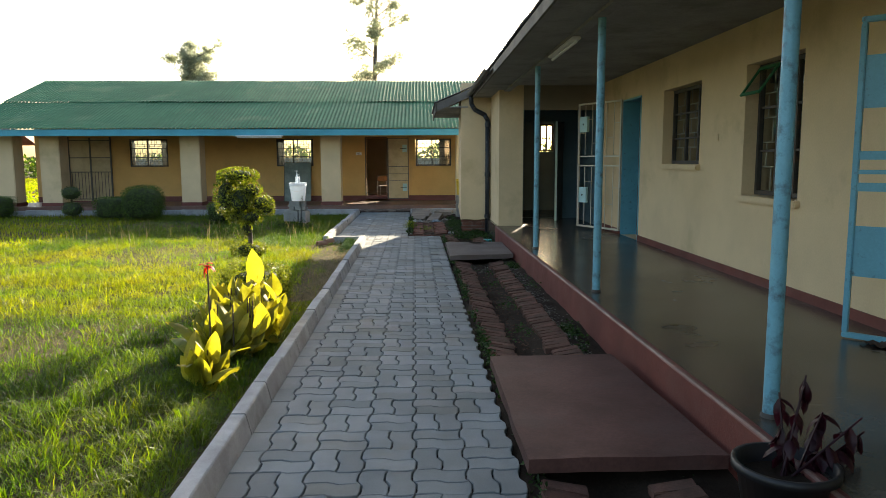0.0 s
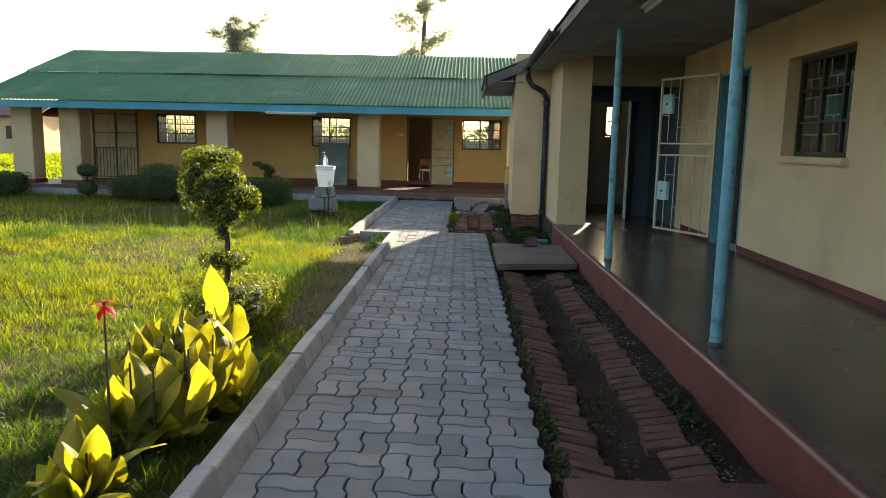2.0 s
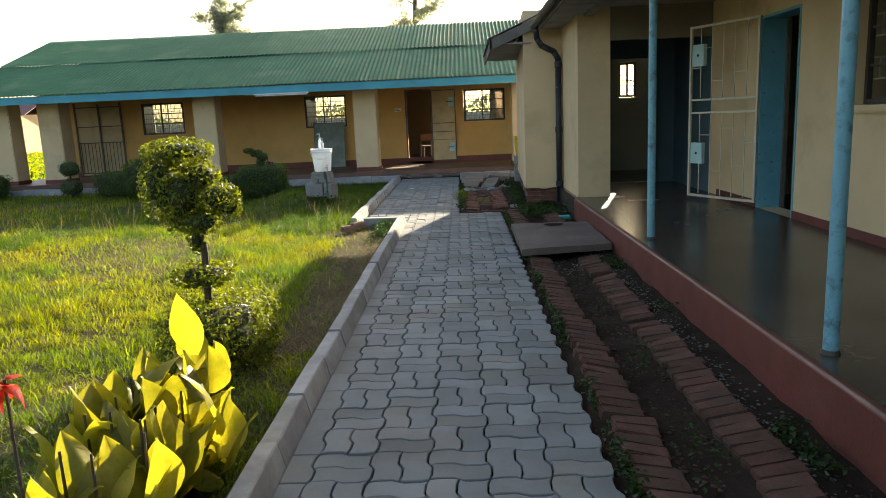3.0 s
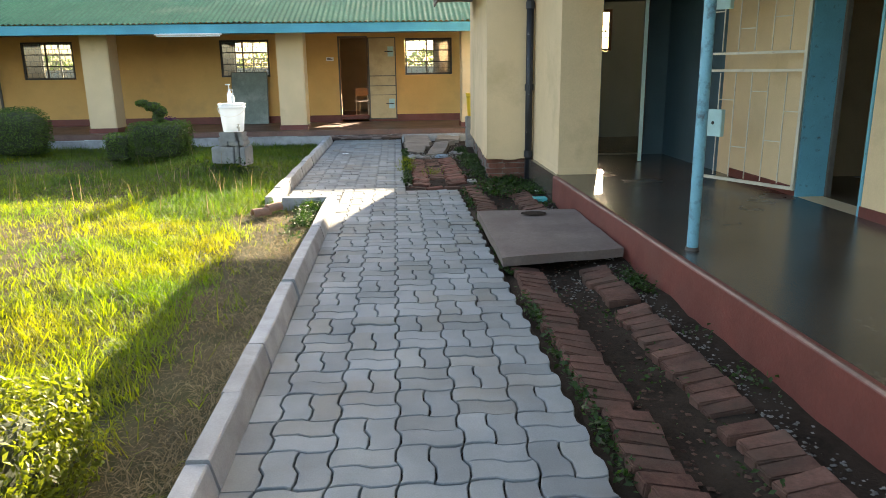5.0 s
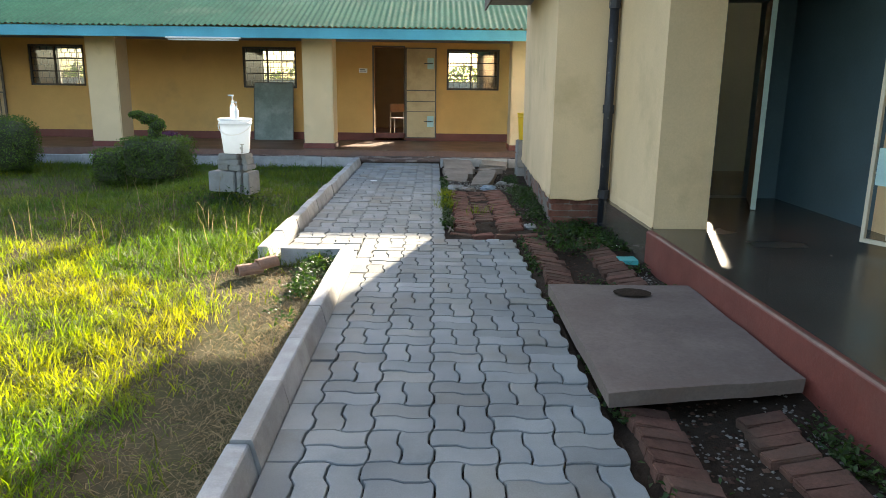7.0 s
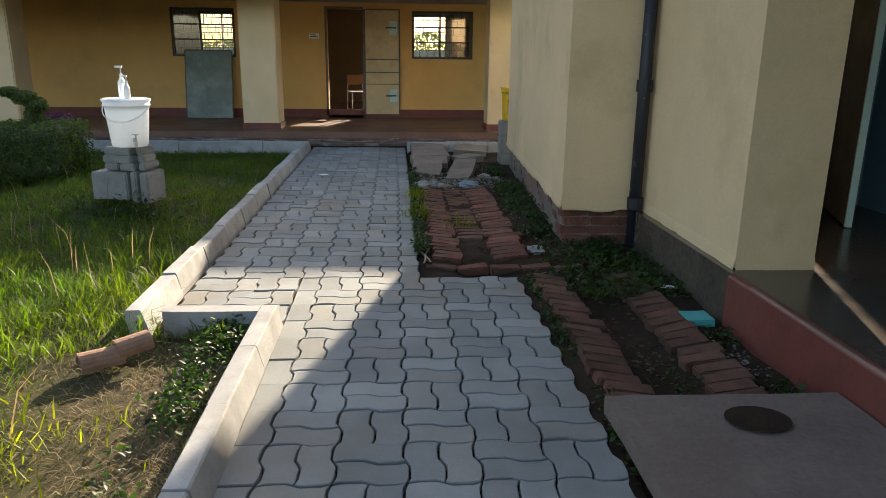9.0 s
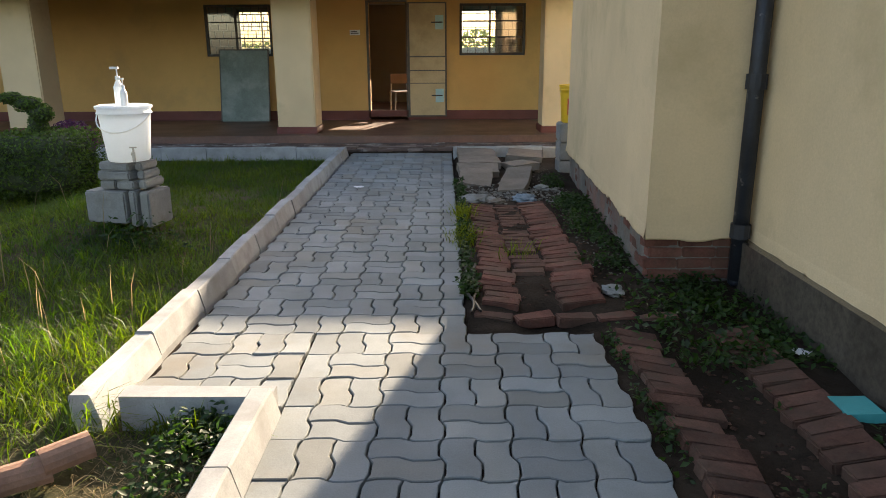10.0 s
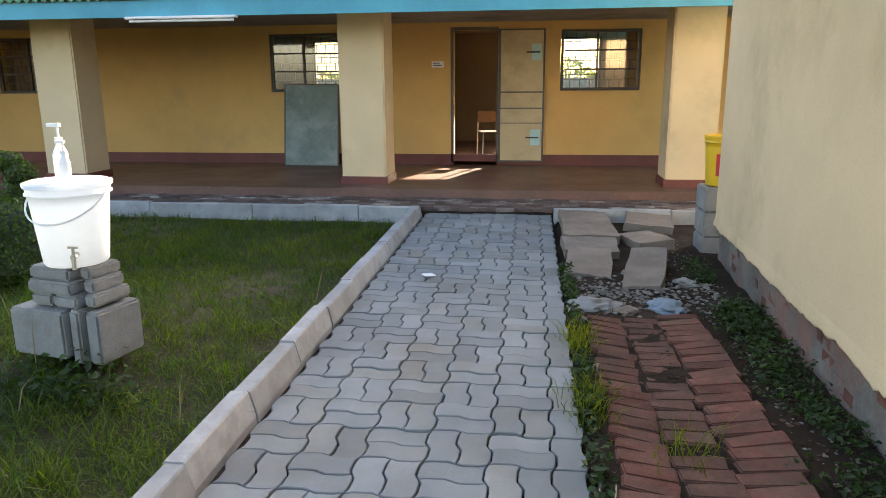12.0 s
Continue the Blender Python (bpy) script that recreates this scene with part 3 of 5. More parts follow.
def door_lining(name, y0, y1, z0, z1, mat):
    root = empty(name, Matrix(), "blue painted door lining round a dark doorway", "door", "", "structure")
    for r in ((WX - 0.01, y1 - 0.03, z0, WX + 0.27, y1 + 0.002, z1), (WX - 0.01, y0 - 0.002, z0, WX + 0.27, y0 + 0.03, z1), (WX - 0.01, y0 + 0.03, z1 - 0.03, WX + 0.27, y1 - 0.03, z1 + 0.002)):
        bm = bmesh.new()
        ebox(bm, *r)
        part("jamb", bm, mat, root)
    bm = bmesh.new()
    ebox(bm, WX + 0.272, y1 - 0.06, z0, WX + 0.32, y1 + 0.02, z1)
    part("brown_stop", bm, TIMBER, root, "brown timber door stop")
    return root


door_lining("door_1", *NDOOR, BLUE)
door_lining("door_2", *NDOOR2, BLUE)


def grille_gate(name, p, q, z0, z1, mat, plate, label, solid=()):
    """A welded grille gate from the hinge p to the free edge q."""
    p, q = Vector((*p, 0)), Vector((*q, 0))
    w = (q - p).length
    ang = math.degrees(math.atan2(q.y - p.y, q.x - p.x))
    root = empty(name, pose(p.x, p.y, 0, 0, 0, ang), label, "gate")
    bm = bmesh.new()
    for r in ((0, -0.015, z0, w, 0.015, z0 + 0.03), (0, -0.015, z1 - 0.03, w, 0.015, z1), (0, -0.015, z0 + 0.03, 0.03, 0.015, z1 - 0.03), (w - 0.03, -0.015, z0 + 0.03, w, 0.015, z1 - 0.03)):
        ebox(bm, *r)
    part("gate_frame", bm, mat, root)
    h = z1 - z0
    for f in (0.5, 0.575):
        bm = bmesh.new()
        ebox(bm, 0.03, -0.01, z0 + h * f - 0.012, w - 0.03, 0.01, z0 + h * f + 0.012)
        part("rail", bm, mat, root)
    for i in range(1, 6):
        for lo, hi in ((0.02, 0.49), (0.585, 0.985)):
            bm = bmesh.new()
            ebox(bm, w * i / 6 - 0.0045, -0.0045, z0 + h * lo, w * i / 6 + 0.0045, 0.0045, z0 + h * hi)
            part("bar", bm, mat, root)
    k = 0
    for i in range(6):
        for f in (0.16, 0.33, 0.68, 0.83):
            k += 1
            if (i + k) % 2 == 0:
                bm = bmesh.new()
                ebox(bm, w * i / 6 + 0.006, -0.005, z0 + h * (f + 0.04 * (i % 3)) - 0.005, w * (i + 1) / 6 - 0.006, 0.005, z0 + h * (f + 0.04 * (i % 3)) + 0.005)
                part("cross_bar", bm, mat, root)
    for f in (0.2, 0.77):
        bm = bmesh.new()
        ebox(bm, w - 0.27, -0.028, z0 + h * f, w - 0.06, 0.028, z0 + h * f + 0.28)
        lock = part("lock_plate", bm, plate, root, "pale blue lock plate", 0.004)
        bm = bmesh.new()
        tube(bm, (w - 0.165, -0.034, z0 + h * f + 0.14), (w - 0.165, 0.034, z0 + h * f + 0.14), 0.018, 8)
        part("keyhole", bm, INK, lock)
    return root


grille_gate("grille_gate", (3.42, 11.86), (2.91, 12.9), FZ + 0.06, 2.6, GATEPAINT, LOCKPLATE, "open cream-painted welded steel grille gate with pale blue lock plates")
g2 = empty("blue_gate", pose(3.43, 4.14, 0, 0, 0, math.degrees(math.atan2(0.42, -0.41))), "open sky-blue tubular gate with sheet panels", "gate")
for r in ((0, -0.02, 0.29, 0.6, 0.02, 0.33), (0, -0.02, 2.5, 0.6, 0.02, 2.54), (0, -0.02, 0.33, 0.04, 0.02, 2.5), (0.56, -0.02, 0.33, 0.6, 0.02, 2.5)):
    bm = bmesh.new()
    ebox(bm, *r)
    part("gate_tube", bm, BLUE, g2, "", 0.006)
for z in (1.36, 1.39, 1.48, 1.58, 1.61):
    bm = bmesh.new()
    ebox(bm, 0.04, -0.015, z - 0.015, 0.56, 0.015, z + 0.015)
    part("rail", bm, BLUE, g2)
for a, b in ((0.74, 1.1), (1.92, 2.28)):
    bm = bmesh.new()
    ebox(bm, 0.04, -0.004, a, 0.56, 0.004, b)
    part("sheet_panel", bm, BLUE, g2)
for y in (-3.9, -0.45, 3.02, 6.47, 9.96):
    bm = bmesh.new()
    tube(bm, (0, 0, 0), (0, 0, 2.9 - FZ), 0.038, 28)
    pl = thing("veranda_pole", bm, POLE, "sky-blue painted round steel veranda pole, paint chipped", "pole", "veranda poles", smooth=False)
    pl.location = (1.65 + 0.0095 * (9.96 - y), y, FZ)
    bm = bmesh.new()
    tube(bm, (0, 0, -0.002), (0, 0, 0.022), 0.05, 18, 0.044)
    part("base_plate", bm, STEEL, pl)
root = empty("fluorescent_light", pose(1.655, 7.45, 2.866), "white fluorescent batten light, unlit", "light", "batten lights")
bm = bmesh.new()
ebox(bm, -0.05, 0, 0, 0.05, 1.45, 0.032)
part("housing", bm, WHITE, root, "", 0.008)
bm = bmesh.new()
tube(bm, (0, 0.04, -0.022), (0, 1.41, -0.022), 0.017, 10)
part("tube", bm, WHITE, root)
far_light = copy_thing(root, pose(-4.26, 21.86, 2.33, 0, 0, 90))
bm = bmesh.new()
ebox(bm, WX - 0.014, 7.9, 1.79, WX, 8.0, 1.87)
thing("wall_switch", bm, CREAM, "small cream wall socket plate on the veranda wall", "socket", bevel=0.004)
# Gutter end and downpipe in the corner of the wing.
root = empty("downpipe", Matrix(), "dark flaking cast downpipe with swan neck in the wall corner", "pipe")
pts = [(1.06, 15.16, 2.98), (1.07, 15.17, 2.78), (1.15, 15.2, 2.66), (1.36, 15.25, 2.56), (1.43, 15.27, 2.44), (1.43, 15.27, 0.02)]
bm = bmesh.new()
for a, b in zip(pts, pts[1:]):
    tube(bm, a, b, 0.049, 12)
    bmesh.ops.create_uvsphere(bm, u_segments=10, v_segments=6, radius=0.05, matrix=Matrix.Translation(b))
part("pipe", bm, PIPE, root, "", 0, True)
for z in (0.3, 1.22, 2.3):
    bm = bmesh.new()
    tube(bm, (1.43, 15.27, z), (1.43, 15.27, z + 0.09), 0.062, 12)
    part("collar", bm, PIPE, root)
root = tagged(new("gutter", None), "grey metal eaves gutter under the roof edge", "gutter")
bm = bmesh.new()
for i in range(6):
    a0, a1 = math.pi * (1 + i / 6), math.pi * (1 + (i + 1) / 6)
    p0, p1 = (1.02 + 0.06 * math.cos(a0), 3.0 + 0.06 * math.sin(a0)), (1.02 + 0.06 * math.cos(a1), 3.0 + 0.06 * math.sin(a1))
    bm.faces.new([bm.verts.new(v) for v in ((p0[0], 10.8, p0[1]), (p1[0], 10.8, p1[1]), (p1[0], 15.25, p1[1]), (p0[0], 15.25, p0[1]))])
part("trough", bm, TIMBER, root)
boxes("bargeboard_wing", [(0.3, 15.27, 2.64, 0.325, 19.1, 2.8)], TIMBER, "weathered grey fascia board of the wing", "fascia")
bm = bmesh.new()
vs = [(0.28, 15.27, 2.62), (1.9, 15.27, 3.3), (1.9, 15.27, 3.46), (0.28, 15.27, 2.8)]
a = [bm.verts.new(v) for v in vs]
b = [bm.verts.new((x, y + 0.03, z)) for x, y, z in vs]
bm.faces.new(a), bm.faces.new(b)
for i in range(4):
    bm.faces.new((a[i], a[i - 1], b[i - 1], b[i]))
thing("verge_board_wing", bm, TIMBER, "weathered grey verge board under the roof edge", "fascia", "", "structure")
bm = bmesh.new()
ebox(bm, 0.3, 15.31, 2.72, 1.0, 19.05, 2.74)
thing("soffit_wing", bm, SOFFIT, "grey soffit boards of the wing", "soffit", "", "structure")
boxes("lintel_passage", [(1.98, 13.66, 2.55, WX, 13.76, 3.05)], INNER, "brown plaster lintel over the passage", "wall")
# The half-open brown door in the passage and the room's small window.
root = empty("passage_door", pose(3.12, 15.45, FZ, 0, 0, 250), "half-open brown timber door with pale blue edge", "door")
bm = bmesh.new()
ebox(bm, 0, -0.02, 0.01, 0.82, 0.02, 2.1)
part("leaf", bm, TIMBER, root, "", 0.005)
bm = bmesh.new()
ebox(bm, 0.822, -0.024, 0.01, 0.85, 0.024, 2.1)
part("edge_strip", bm, LOCKPLATE, root, "pale blue edge strip")
steel_window("window_3", pose(3.085, 18.32, 1.805), 0.36, 0.71, [0.18], [0.34], brick_bars(0.36, 0.69, 2, 3), STEEL, "small steel room window with bars")

# ---- far building: openings and fittings ----
for i, (a, b) in enumerate(FW):
    w = b - a - 0.01
    steel_window("window_%d" % (i + 4), pose(a + 0.005, FY + 0.02, 1.395), w, 0.96, [w * 0.46], [0.34, 0.64], brick_bars(w, 0.96, 8, 6), STEEL,
                 "brown-framed steel classroom window with burglar bars")
for i, (a, b, c, d) in enumerate(bholes):
    w = b - a - 0.01
    steel_window("window_%d" % (i + 7), pose(a + 0.005, 29.64, c + 0.005), w, d - c - 0.01, [w * 0.5], [0.38, 0.76], brick_bars(w, d - c - 0.01, 5, 4) if i < 2 else [], STEEL,
                 "steel classroom back window with burglar bars")
root = empty("classroom_door", pose(0.04, 0, 0), "cream sheet-metal door leaf folded back beside the doorway", "door")
bm = bmesh.new()
ebox(bm, -1.22, FY - 0.05, 0.24, -0.53, FY - 0.025, 2.36)
part("leaf", bm, SHEET, root)
for r in ((-1.26, FY - 0.06, 0.22, -1.22, FY - 0.02, 2.38), (-0.53, FY - 0.06, 0.22, -0.5, FY - 0.02, 2.38), (-1.22, FY - 0.06, 2.355, -0.53, FY - 0.02, 2.38), (-1.22, FY - 0.06, 0.22, -0.53, FY - 0.02, 0.245),
          (-1.22, FY - 0.06, 1.36, -0.53, FY - 0.052, 1.385), (-1.22, FY - 0.06, 1.1, -0.53, FY - 0.052, 1.12), (-1.22, FY - 0.058, 0.86, -0.53, FY - 0.052, 0.875)):
    bm = bmesh.new()
    ebox(bm, *r)
    part("frame_bar", bm, TIMBER, root)
for z in (0.5, 1.88):
    bm = bmesh.new()
    ebox(bm, -0.72, FY - 0.075, z, -0.56, FY - 0.052, z + 0.26)
    lk = part("lock_plate", bm, LOCKPLATE, root, "pale blue lock plate")
    bm = bmesh.new()
    tube(bm, (-0.8, FY - 0.085, z + 0.13), (-0.58, FY - 0.085, z + 0.13), 0.012, 8)
    part("bolt", bm, STEEL, lk)
root = empty("door_3", pose(0.04, 0, 0), "steel frame of the open classroom doorway", "door", "", "structure")
for r in ((-2.06, FY - 0.02, 0.2, -2.02, FY + 0.1, 2.42), (-1.29, FY - 0.02, 0.2, -1.265, FY + 0.1, 2.42), (-2.02, FY - 0.02, 2.38, -1.29, FY + 0.1, 2.42)):
    bm = bmesh.new()
    ebox(bm, *r)
    part("jamb", bm, TIMBER, root)
root = empty("barred_gate", Matrix(), "dull steel barred gate over a brown door", "gate")
bm = bmesh.new()
ebox(bm, -12.4, FY - 0.03, 0.2, -11.0, FY - 0.004, 2.4)
part("door_panel", bm, SHEET, root, "brown sheet door")
for r in ((-12.45, 0.2, 2.45, 0), (-10.99, 0.2, 2.45, 0), (-11.7, 0.2, 2.4, 0)):
    bm = bmesh.new()
    ebox(bm, r[0], FY - 0.07, r[1], r[0] + 0.05, FY - 0.035, r[2])
    part("upright", bm, TIMBER, root)
for i in range(12):
    bm = bmesh.new()
    ebox(bm, -12.36 + i * 0.115, FY - 0.06, 0.25, -12.345 + i * 0.115, FY - 0.045, 1.2)
    part("bar", bm, TIMBER, root)
for z in (0.25, 1.2, 1.7, 2.3):
    bm = bmesh.new()
    ebox(bm, -12.4, FY - 0.065, z, -11.0, FY - 0.04, z + 0.03)
    part("rail", bm, TIMBER, root)
bm = bmesh.new()
ebox(bm, 0, -0.012, 0, 0.92, 0.012, 1.36, pose(-4.86, 24.95, 0.162, -9, 0, 0))
bd = thing("leaning_board", bm, BOARD, "grey-green chalkboard sheet leaning against the ochre wall", "board", bevel=0.003)
bm = bmesh.new()
for r in ((-0.02, -0.018, 0, 0, 0.018, 1.37), (0.92, -0.018, 0, 0.94, 0.018, 1.37), (0, -0.018, 1.36, 0.92, 0.018, 1.38)):
    ebox(bm, *r, pose(-4.86, 24.95, 0.162, -9, 0, 0))
part("edge_strip", bm, TIMBER, bd, "thin brown timber edging")
bm = bmesh.new()
ebox(bm, -2.34, FY - 0.012, 1.78, -2.14, FY, 1.88)
sg = thing("door_sign", bm, WHITE, "small white room sign on the ochre wall", "sign", bevel=0.002)
for i in range(2):
    bm = bmesh.new()
    ebox(bm, -2.32, FY - 0.015, 1.845 - 0.035 * i, -2.2 + 0.03 * i, FY - 0.0125, 1.86 - 0.035 * i)
    part("letter_bar", bm, INK, sg, "dark bar of small print")
root = empty("school_chair", pose(-1.42, 26.2, 0.22, 0, 0, 20), "tube-steel school chair with dark seat inside the doorway", "chair")
for x, y, t in ((-0.17, -0.17, 0.44), (0.17, -0.17, 0.44), (-0.17, 0.17, 0.8), (0.17, 0.17, 0.8)):
    bm = bmesh.new()
    tube(bm, (x * 1.1, y * 1.1, 0), (x, y, t), 0.011, 8)
    part("leg", bm, CHROME, root)
for nm, r in (("seat", (-0.19, -0.19, 0.43, 0.19, 0.19, 0.45)), ("backrest", (-0.19, 0.155, 0.6, 0.19, 0.175, 0.8))):
    bm = bmesh.new()
    ebox(bm, *r)
    part(nm, bm, CHAIRWOOD, root, "", 0.006)


# ---- outdoor pieces ----
def rough_slab(bm, x0, y0, z0, x1, y1, z1, amount=0.012, cuts=3, seed=0.0):
    vs = ebox(bm, x0, y0, z0, x1, y1, z1)
    fs = list({f for v in vs for f in v.link_faces})
    es = list({e for f in fs for e in f.edges})
    if cuts:
        res = bmesh.ops.subdivide_edges(bm, edges=es, cuts=cuts, use_grid_fill=True)
    for v in bm.verts:
        p = v.co * 6 + Vector((seed, seed, seed))
        v.co += Vector((noise.noise(p), noise.noise(p + Vector((9, 0, 0))), noise.noise(p + Vector((0, 9, 0))) * 0.6)) * amount


bm = bmesh.new()
rough_slab(bm, 0.475, 2.97, 0.025, 1.4, 4.84, 0.1, 0.012, 6)
for v in bm.verts:
    v.co.x += (v.co.x - 0.475) * 0.055 * (4.84 - v.co.y)
thing("drain_cover", bm, SLAB_RED, "thick red-brown cement slab bridging the drain", "slab", "drain covers", bevel=0.0)
bm = bmesh.new()
rough_slab(bm, 0.41, 10.57, 0.025, 1.42, 12.43, 0.1, 0.011, 6, 3.0)
for v in bm.verts:
    v.co.y += 0.1 * (v.co.x - 0.41) * (12.43 - v.co.y)
dc = thing("drain_cover", bm, SLAB_GREY, "greyish-brown cement slab with a round stain, over the drain", "slab", "drain covers")
bm = bmesh.new()
bmesh.ops.create_circle(bm, cap_ends=True, segments=24, radius=0.13, matrix=Matrix.Translation((0.95, 12.2, 0.112)) @ Matrix.Diagonal((1, 0.8, 1, 1)))
part("round_patch", bm, SOIL, dc, "round rust-brown patch")

# The tap bucket on cement blocks.
root = empty("block_stack", pose(-2.95, 16.45, -0.03, 0, 0, -12) @ Matrix.Diagonal((0.76, 0.9, 1, 1)), "stack of grey cement blocks and pavers standing in the grass", "blocks")
for nm, r in (("cement_block", (-0.36, -0.22, 0.2, 0.1, 0.2, 0.45)), ("cement_block", (0.11, -0.18, 0.17, 0.19, 0.2, 0.455)), ("cement_block", (0.2, -0.14, 0.16, 0.31, 0.2, 0.44)),
              ("paver_piece", (-0.21, -0.17, 0.462, -0.03, 0.1, 0.53)), ("paver_piece", (-0.02, -0.17, 0.462, 0.18, 0.1, 0.53)), ("paver_piece", (-0.22, -0.18, 0.532, 0.15, 0.1, 0.6)),
              ("paver_piece", (-0.2, -0.17, 0.602, 0.14, 0.12, 0.67)), ("paver_piece", (0.17, -0.1, 0.532, 0.26, 0.14, 0.6)), ("paver_piece", (0.155, -0.1, 0.602, 0.24, 0.14, 0.665)), ("paver_piece", (0.19, -0.12, 0.462, 0.28, 0.16, 0.53))):
    bm = bmesh.new()
    ebox(bm, *r)
    part(nm, bm, BLOCK, root, "", 0.014)


def bucket(name, x, y, z, r0, r1, h, mat, label, lid=True):
    root = empty(name, pose(x, y, z), label, "bucket")
    n = 36

    def lathe(profile):
        bm2 = bmesh.new()
        rings = [[bm2.verts.new((r * math.cos(2 * math.pi * i / n), r * math.sin(2 * math.pi * i / n), zz)) for i in range(n)] for r, zz in profile]
        for a, b in zip(rings, rings[1:]):
            for i in range(n):
                bm2.faces.new((a[i - 1], a[i], b[i], b[i - 1]))
        bm2.faces.new(rings[0]), bm2.faces.new(rings[-1])
        return bm2

    part("body", lathe([(r0 - 0.01, 0), (r0, 0.012), (r0 + (r1 - r0) * 0.75, h * 0.75), (r1 * 0.97, h * 0.86), (r1 + 0.008, h * 0.862), (r1 + 0.008, h * 0.885), (r1, h * 0.89), (r1 + 0.002, h * 0.96)]), mat, root, "", 0, True)
    if lid:
        part("lid", lathe([(r1 + 0.012, h * 0.955), (r1 + 0.014, h), (r1 - 0.01, h + 0.008), (r1 - 0.02, h - 0.004), (0.02, h - 0.002)]), mat, root, "", 0)
    else:
        part("rim", lathe([(r1 + 0.012, h * 0.955), (r1 + 0.014, h), (r1 - 0.006, h + 0.003), (r1 - 0.008, h * 0.95)]), mat, root, "", 0)
    return root


bk = bucket("tap_bucket", -2.92, 16.43, 0.642, 0.155, 0.195, 0.42, WHITEPLASTIC, "white plastic hand-washing bucket with lid and tap on cement blocks")
cu = bpy.data.curves.new("handle", "CURVE")
cu.dimensions, cu.bevel_depth, cu.bevel_resolution = "3D", 0.005, 2
sp = cu.splines.new("POLY")
sp.points.add(16)
for i in range(17):
    u = math.pi * i / 16
    sp.points[i].co = (0.205 * math.cos(u), -0.205 * math.sin(u) * 0.97, 0.37 - 0.14 * math.sin(u), 1)
hd = new("handle", cu)
hd.parent = bk
cu.materials.append(WHITE)
tagged(hd, "white wire and plastic carrying handle")
bm = bmesh.new()
tube(bm, (0.09, -0.13, 0.07), (0.115, -0.19, 0.07), 0.016, 10)
tube(bm, (0.125, -0.2, 0.085), (0.125, -0.205, 0.015), 0.012, 10)
tube(bm, (0.125, -0.2, 0.07), (0.125, -0.2, 0.12), 0.008, 8)
ebox(bm, 0.1, -0.206, 0.118, 0.15, -0.194, 0.128)
part("tap", bm, CHROME, bk, "small grey metal tap")
for x, mat, lab, s in ((-2.94, WHITEPLASTIC, "white pump soap bottle on the bucket lid", 1.0), (-2.88, WHITE, "small white pump soap bottle on the bucket lid", 0.72)):
    root = empty("soap_bottle", pose(x, 16.43 - (0.06 if s < 1 else 0), 1.062), lab, "bottle")
    bm = bmesh.new()
    tube(bm, (0, 0, 0), (0, 0, 0.14 * s), 0.036 * s, 16)
    tube(bm, (0, 0, 0.14 * s), (0, 0, 0.19 * s), 0.036 * s, 16, 0.013 * s)
    part("bottle", bm, mat, root, "", 0, False)
    bm = bmesh.new()
    tube(bm, (0, 0, 0.19 * s), (0, 0, 0.22 * s), 0.018 * s, 12)
    tube(bm, (0, 0, 0.22 * s), (0, 0, 0.28 * s), 0.006 * s, 8)
    ebox(bm, -0.05 * s, -0.01 * s, 0.272 * s, 0.014 * s, 0.01 * s, 0.29 * s)
    part("pump", bm, WHITE, root)

bm = bmesh.new()
for j in range(60):
    y0, y1 = -11.9 + 0.42 * j, -11.9 + 0.42 * (j + 1)
    q = [[(step_x(y) + a + 0.003 * noise.noise((y * 3.1, a * 50, 1.0)), y, FZ + c) for a, c in ((0.001, -0.004), (0.011, 0.0052), (0.024 + 0.008 * noise.noise((y * 2.0, 4.0, 4.0)), 0.0055))] for y in (y0, y1)]
    vs = [[bm.verts.new(p) for p in row] for row in q]
    for k in (0, 1):
        bm.faces.new((vs[0][k], vs[0][k + 1], vs[1][k + 1], vs[1][k]))
bmesh.ops.remove_doubles(bm, verts=list(bm.verts), dist=0.0004)
thing("step_nosing", bm, NOSING, "pale worn nosing along the red veranda step", "step", "", "structure")
bm = bmesh.new()
bmesh.ops.create_grid(bm, x_segments=14, y_segments=10, size=0.5)
for v in bm.verts:
    x, y = v.co.x, v.co.y
    v.co = Vector((x * 0.3 * (1 + 0.2 * noise.noise((y * 4, 1, 1))), y * 0.17 * (1 + 0.3 * noise.noise((x * 4, 2, 2))), 0.008 + 0.045 * abs(noise.noise((x * 3.5, y * 4.5, 6.0)))))
rag = thing("floor_rag", bm, RAG, "crumpled brown floor rag on the veranda floor", "rag", smooth=True)
rag.matrix_world = pose(3.2, 4.36, FZ, 0, 0, 20)
hose = bpy.data.curves.new("hose", "CURVE")
hose.dimensions, hose.bevel_depth, hose.bevel_resolution = "3D", 0.009, 2
for k in range(2):
    sp = hose.splines.new("POLY")
    sp.points.add(11)
    for i in range(12):
        sp.points[i].co = (-0.285 + 0.035 * k + 0.018 * math.sin(i * 1.1 + 2 * k), 14.72 + 0.085 * i, 0.004 + 0.012 * math.sin(i * 0.7 + k), 1)
hose.materials.append(BLACKPLASTIC)
tagged(new("black_hose", hose), "thin black plastic hose lying beside the paving", "hose")

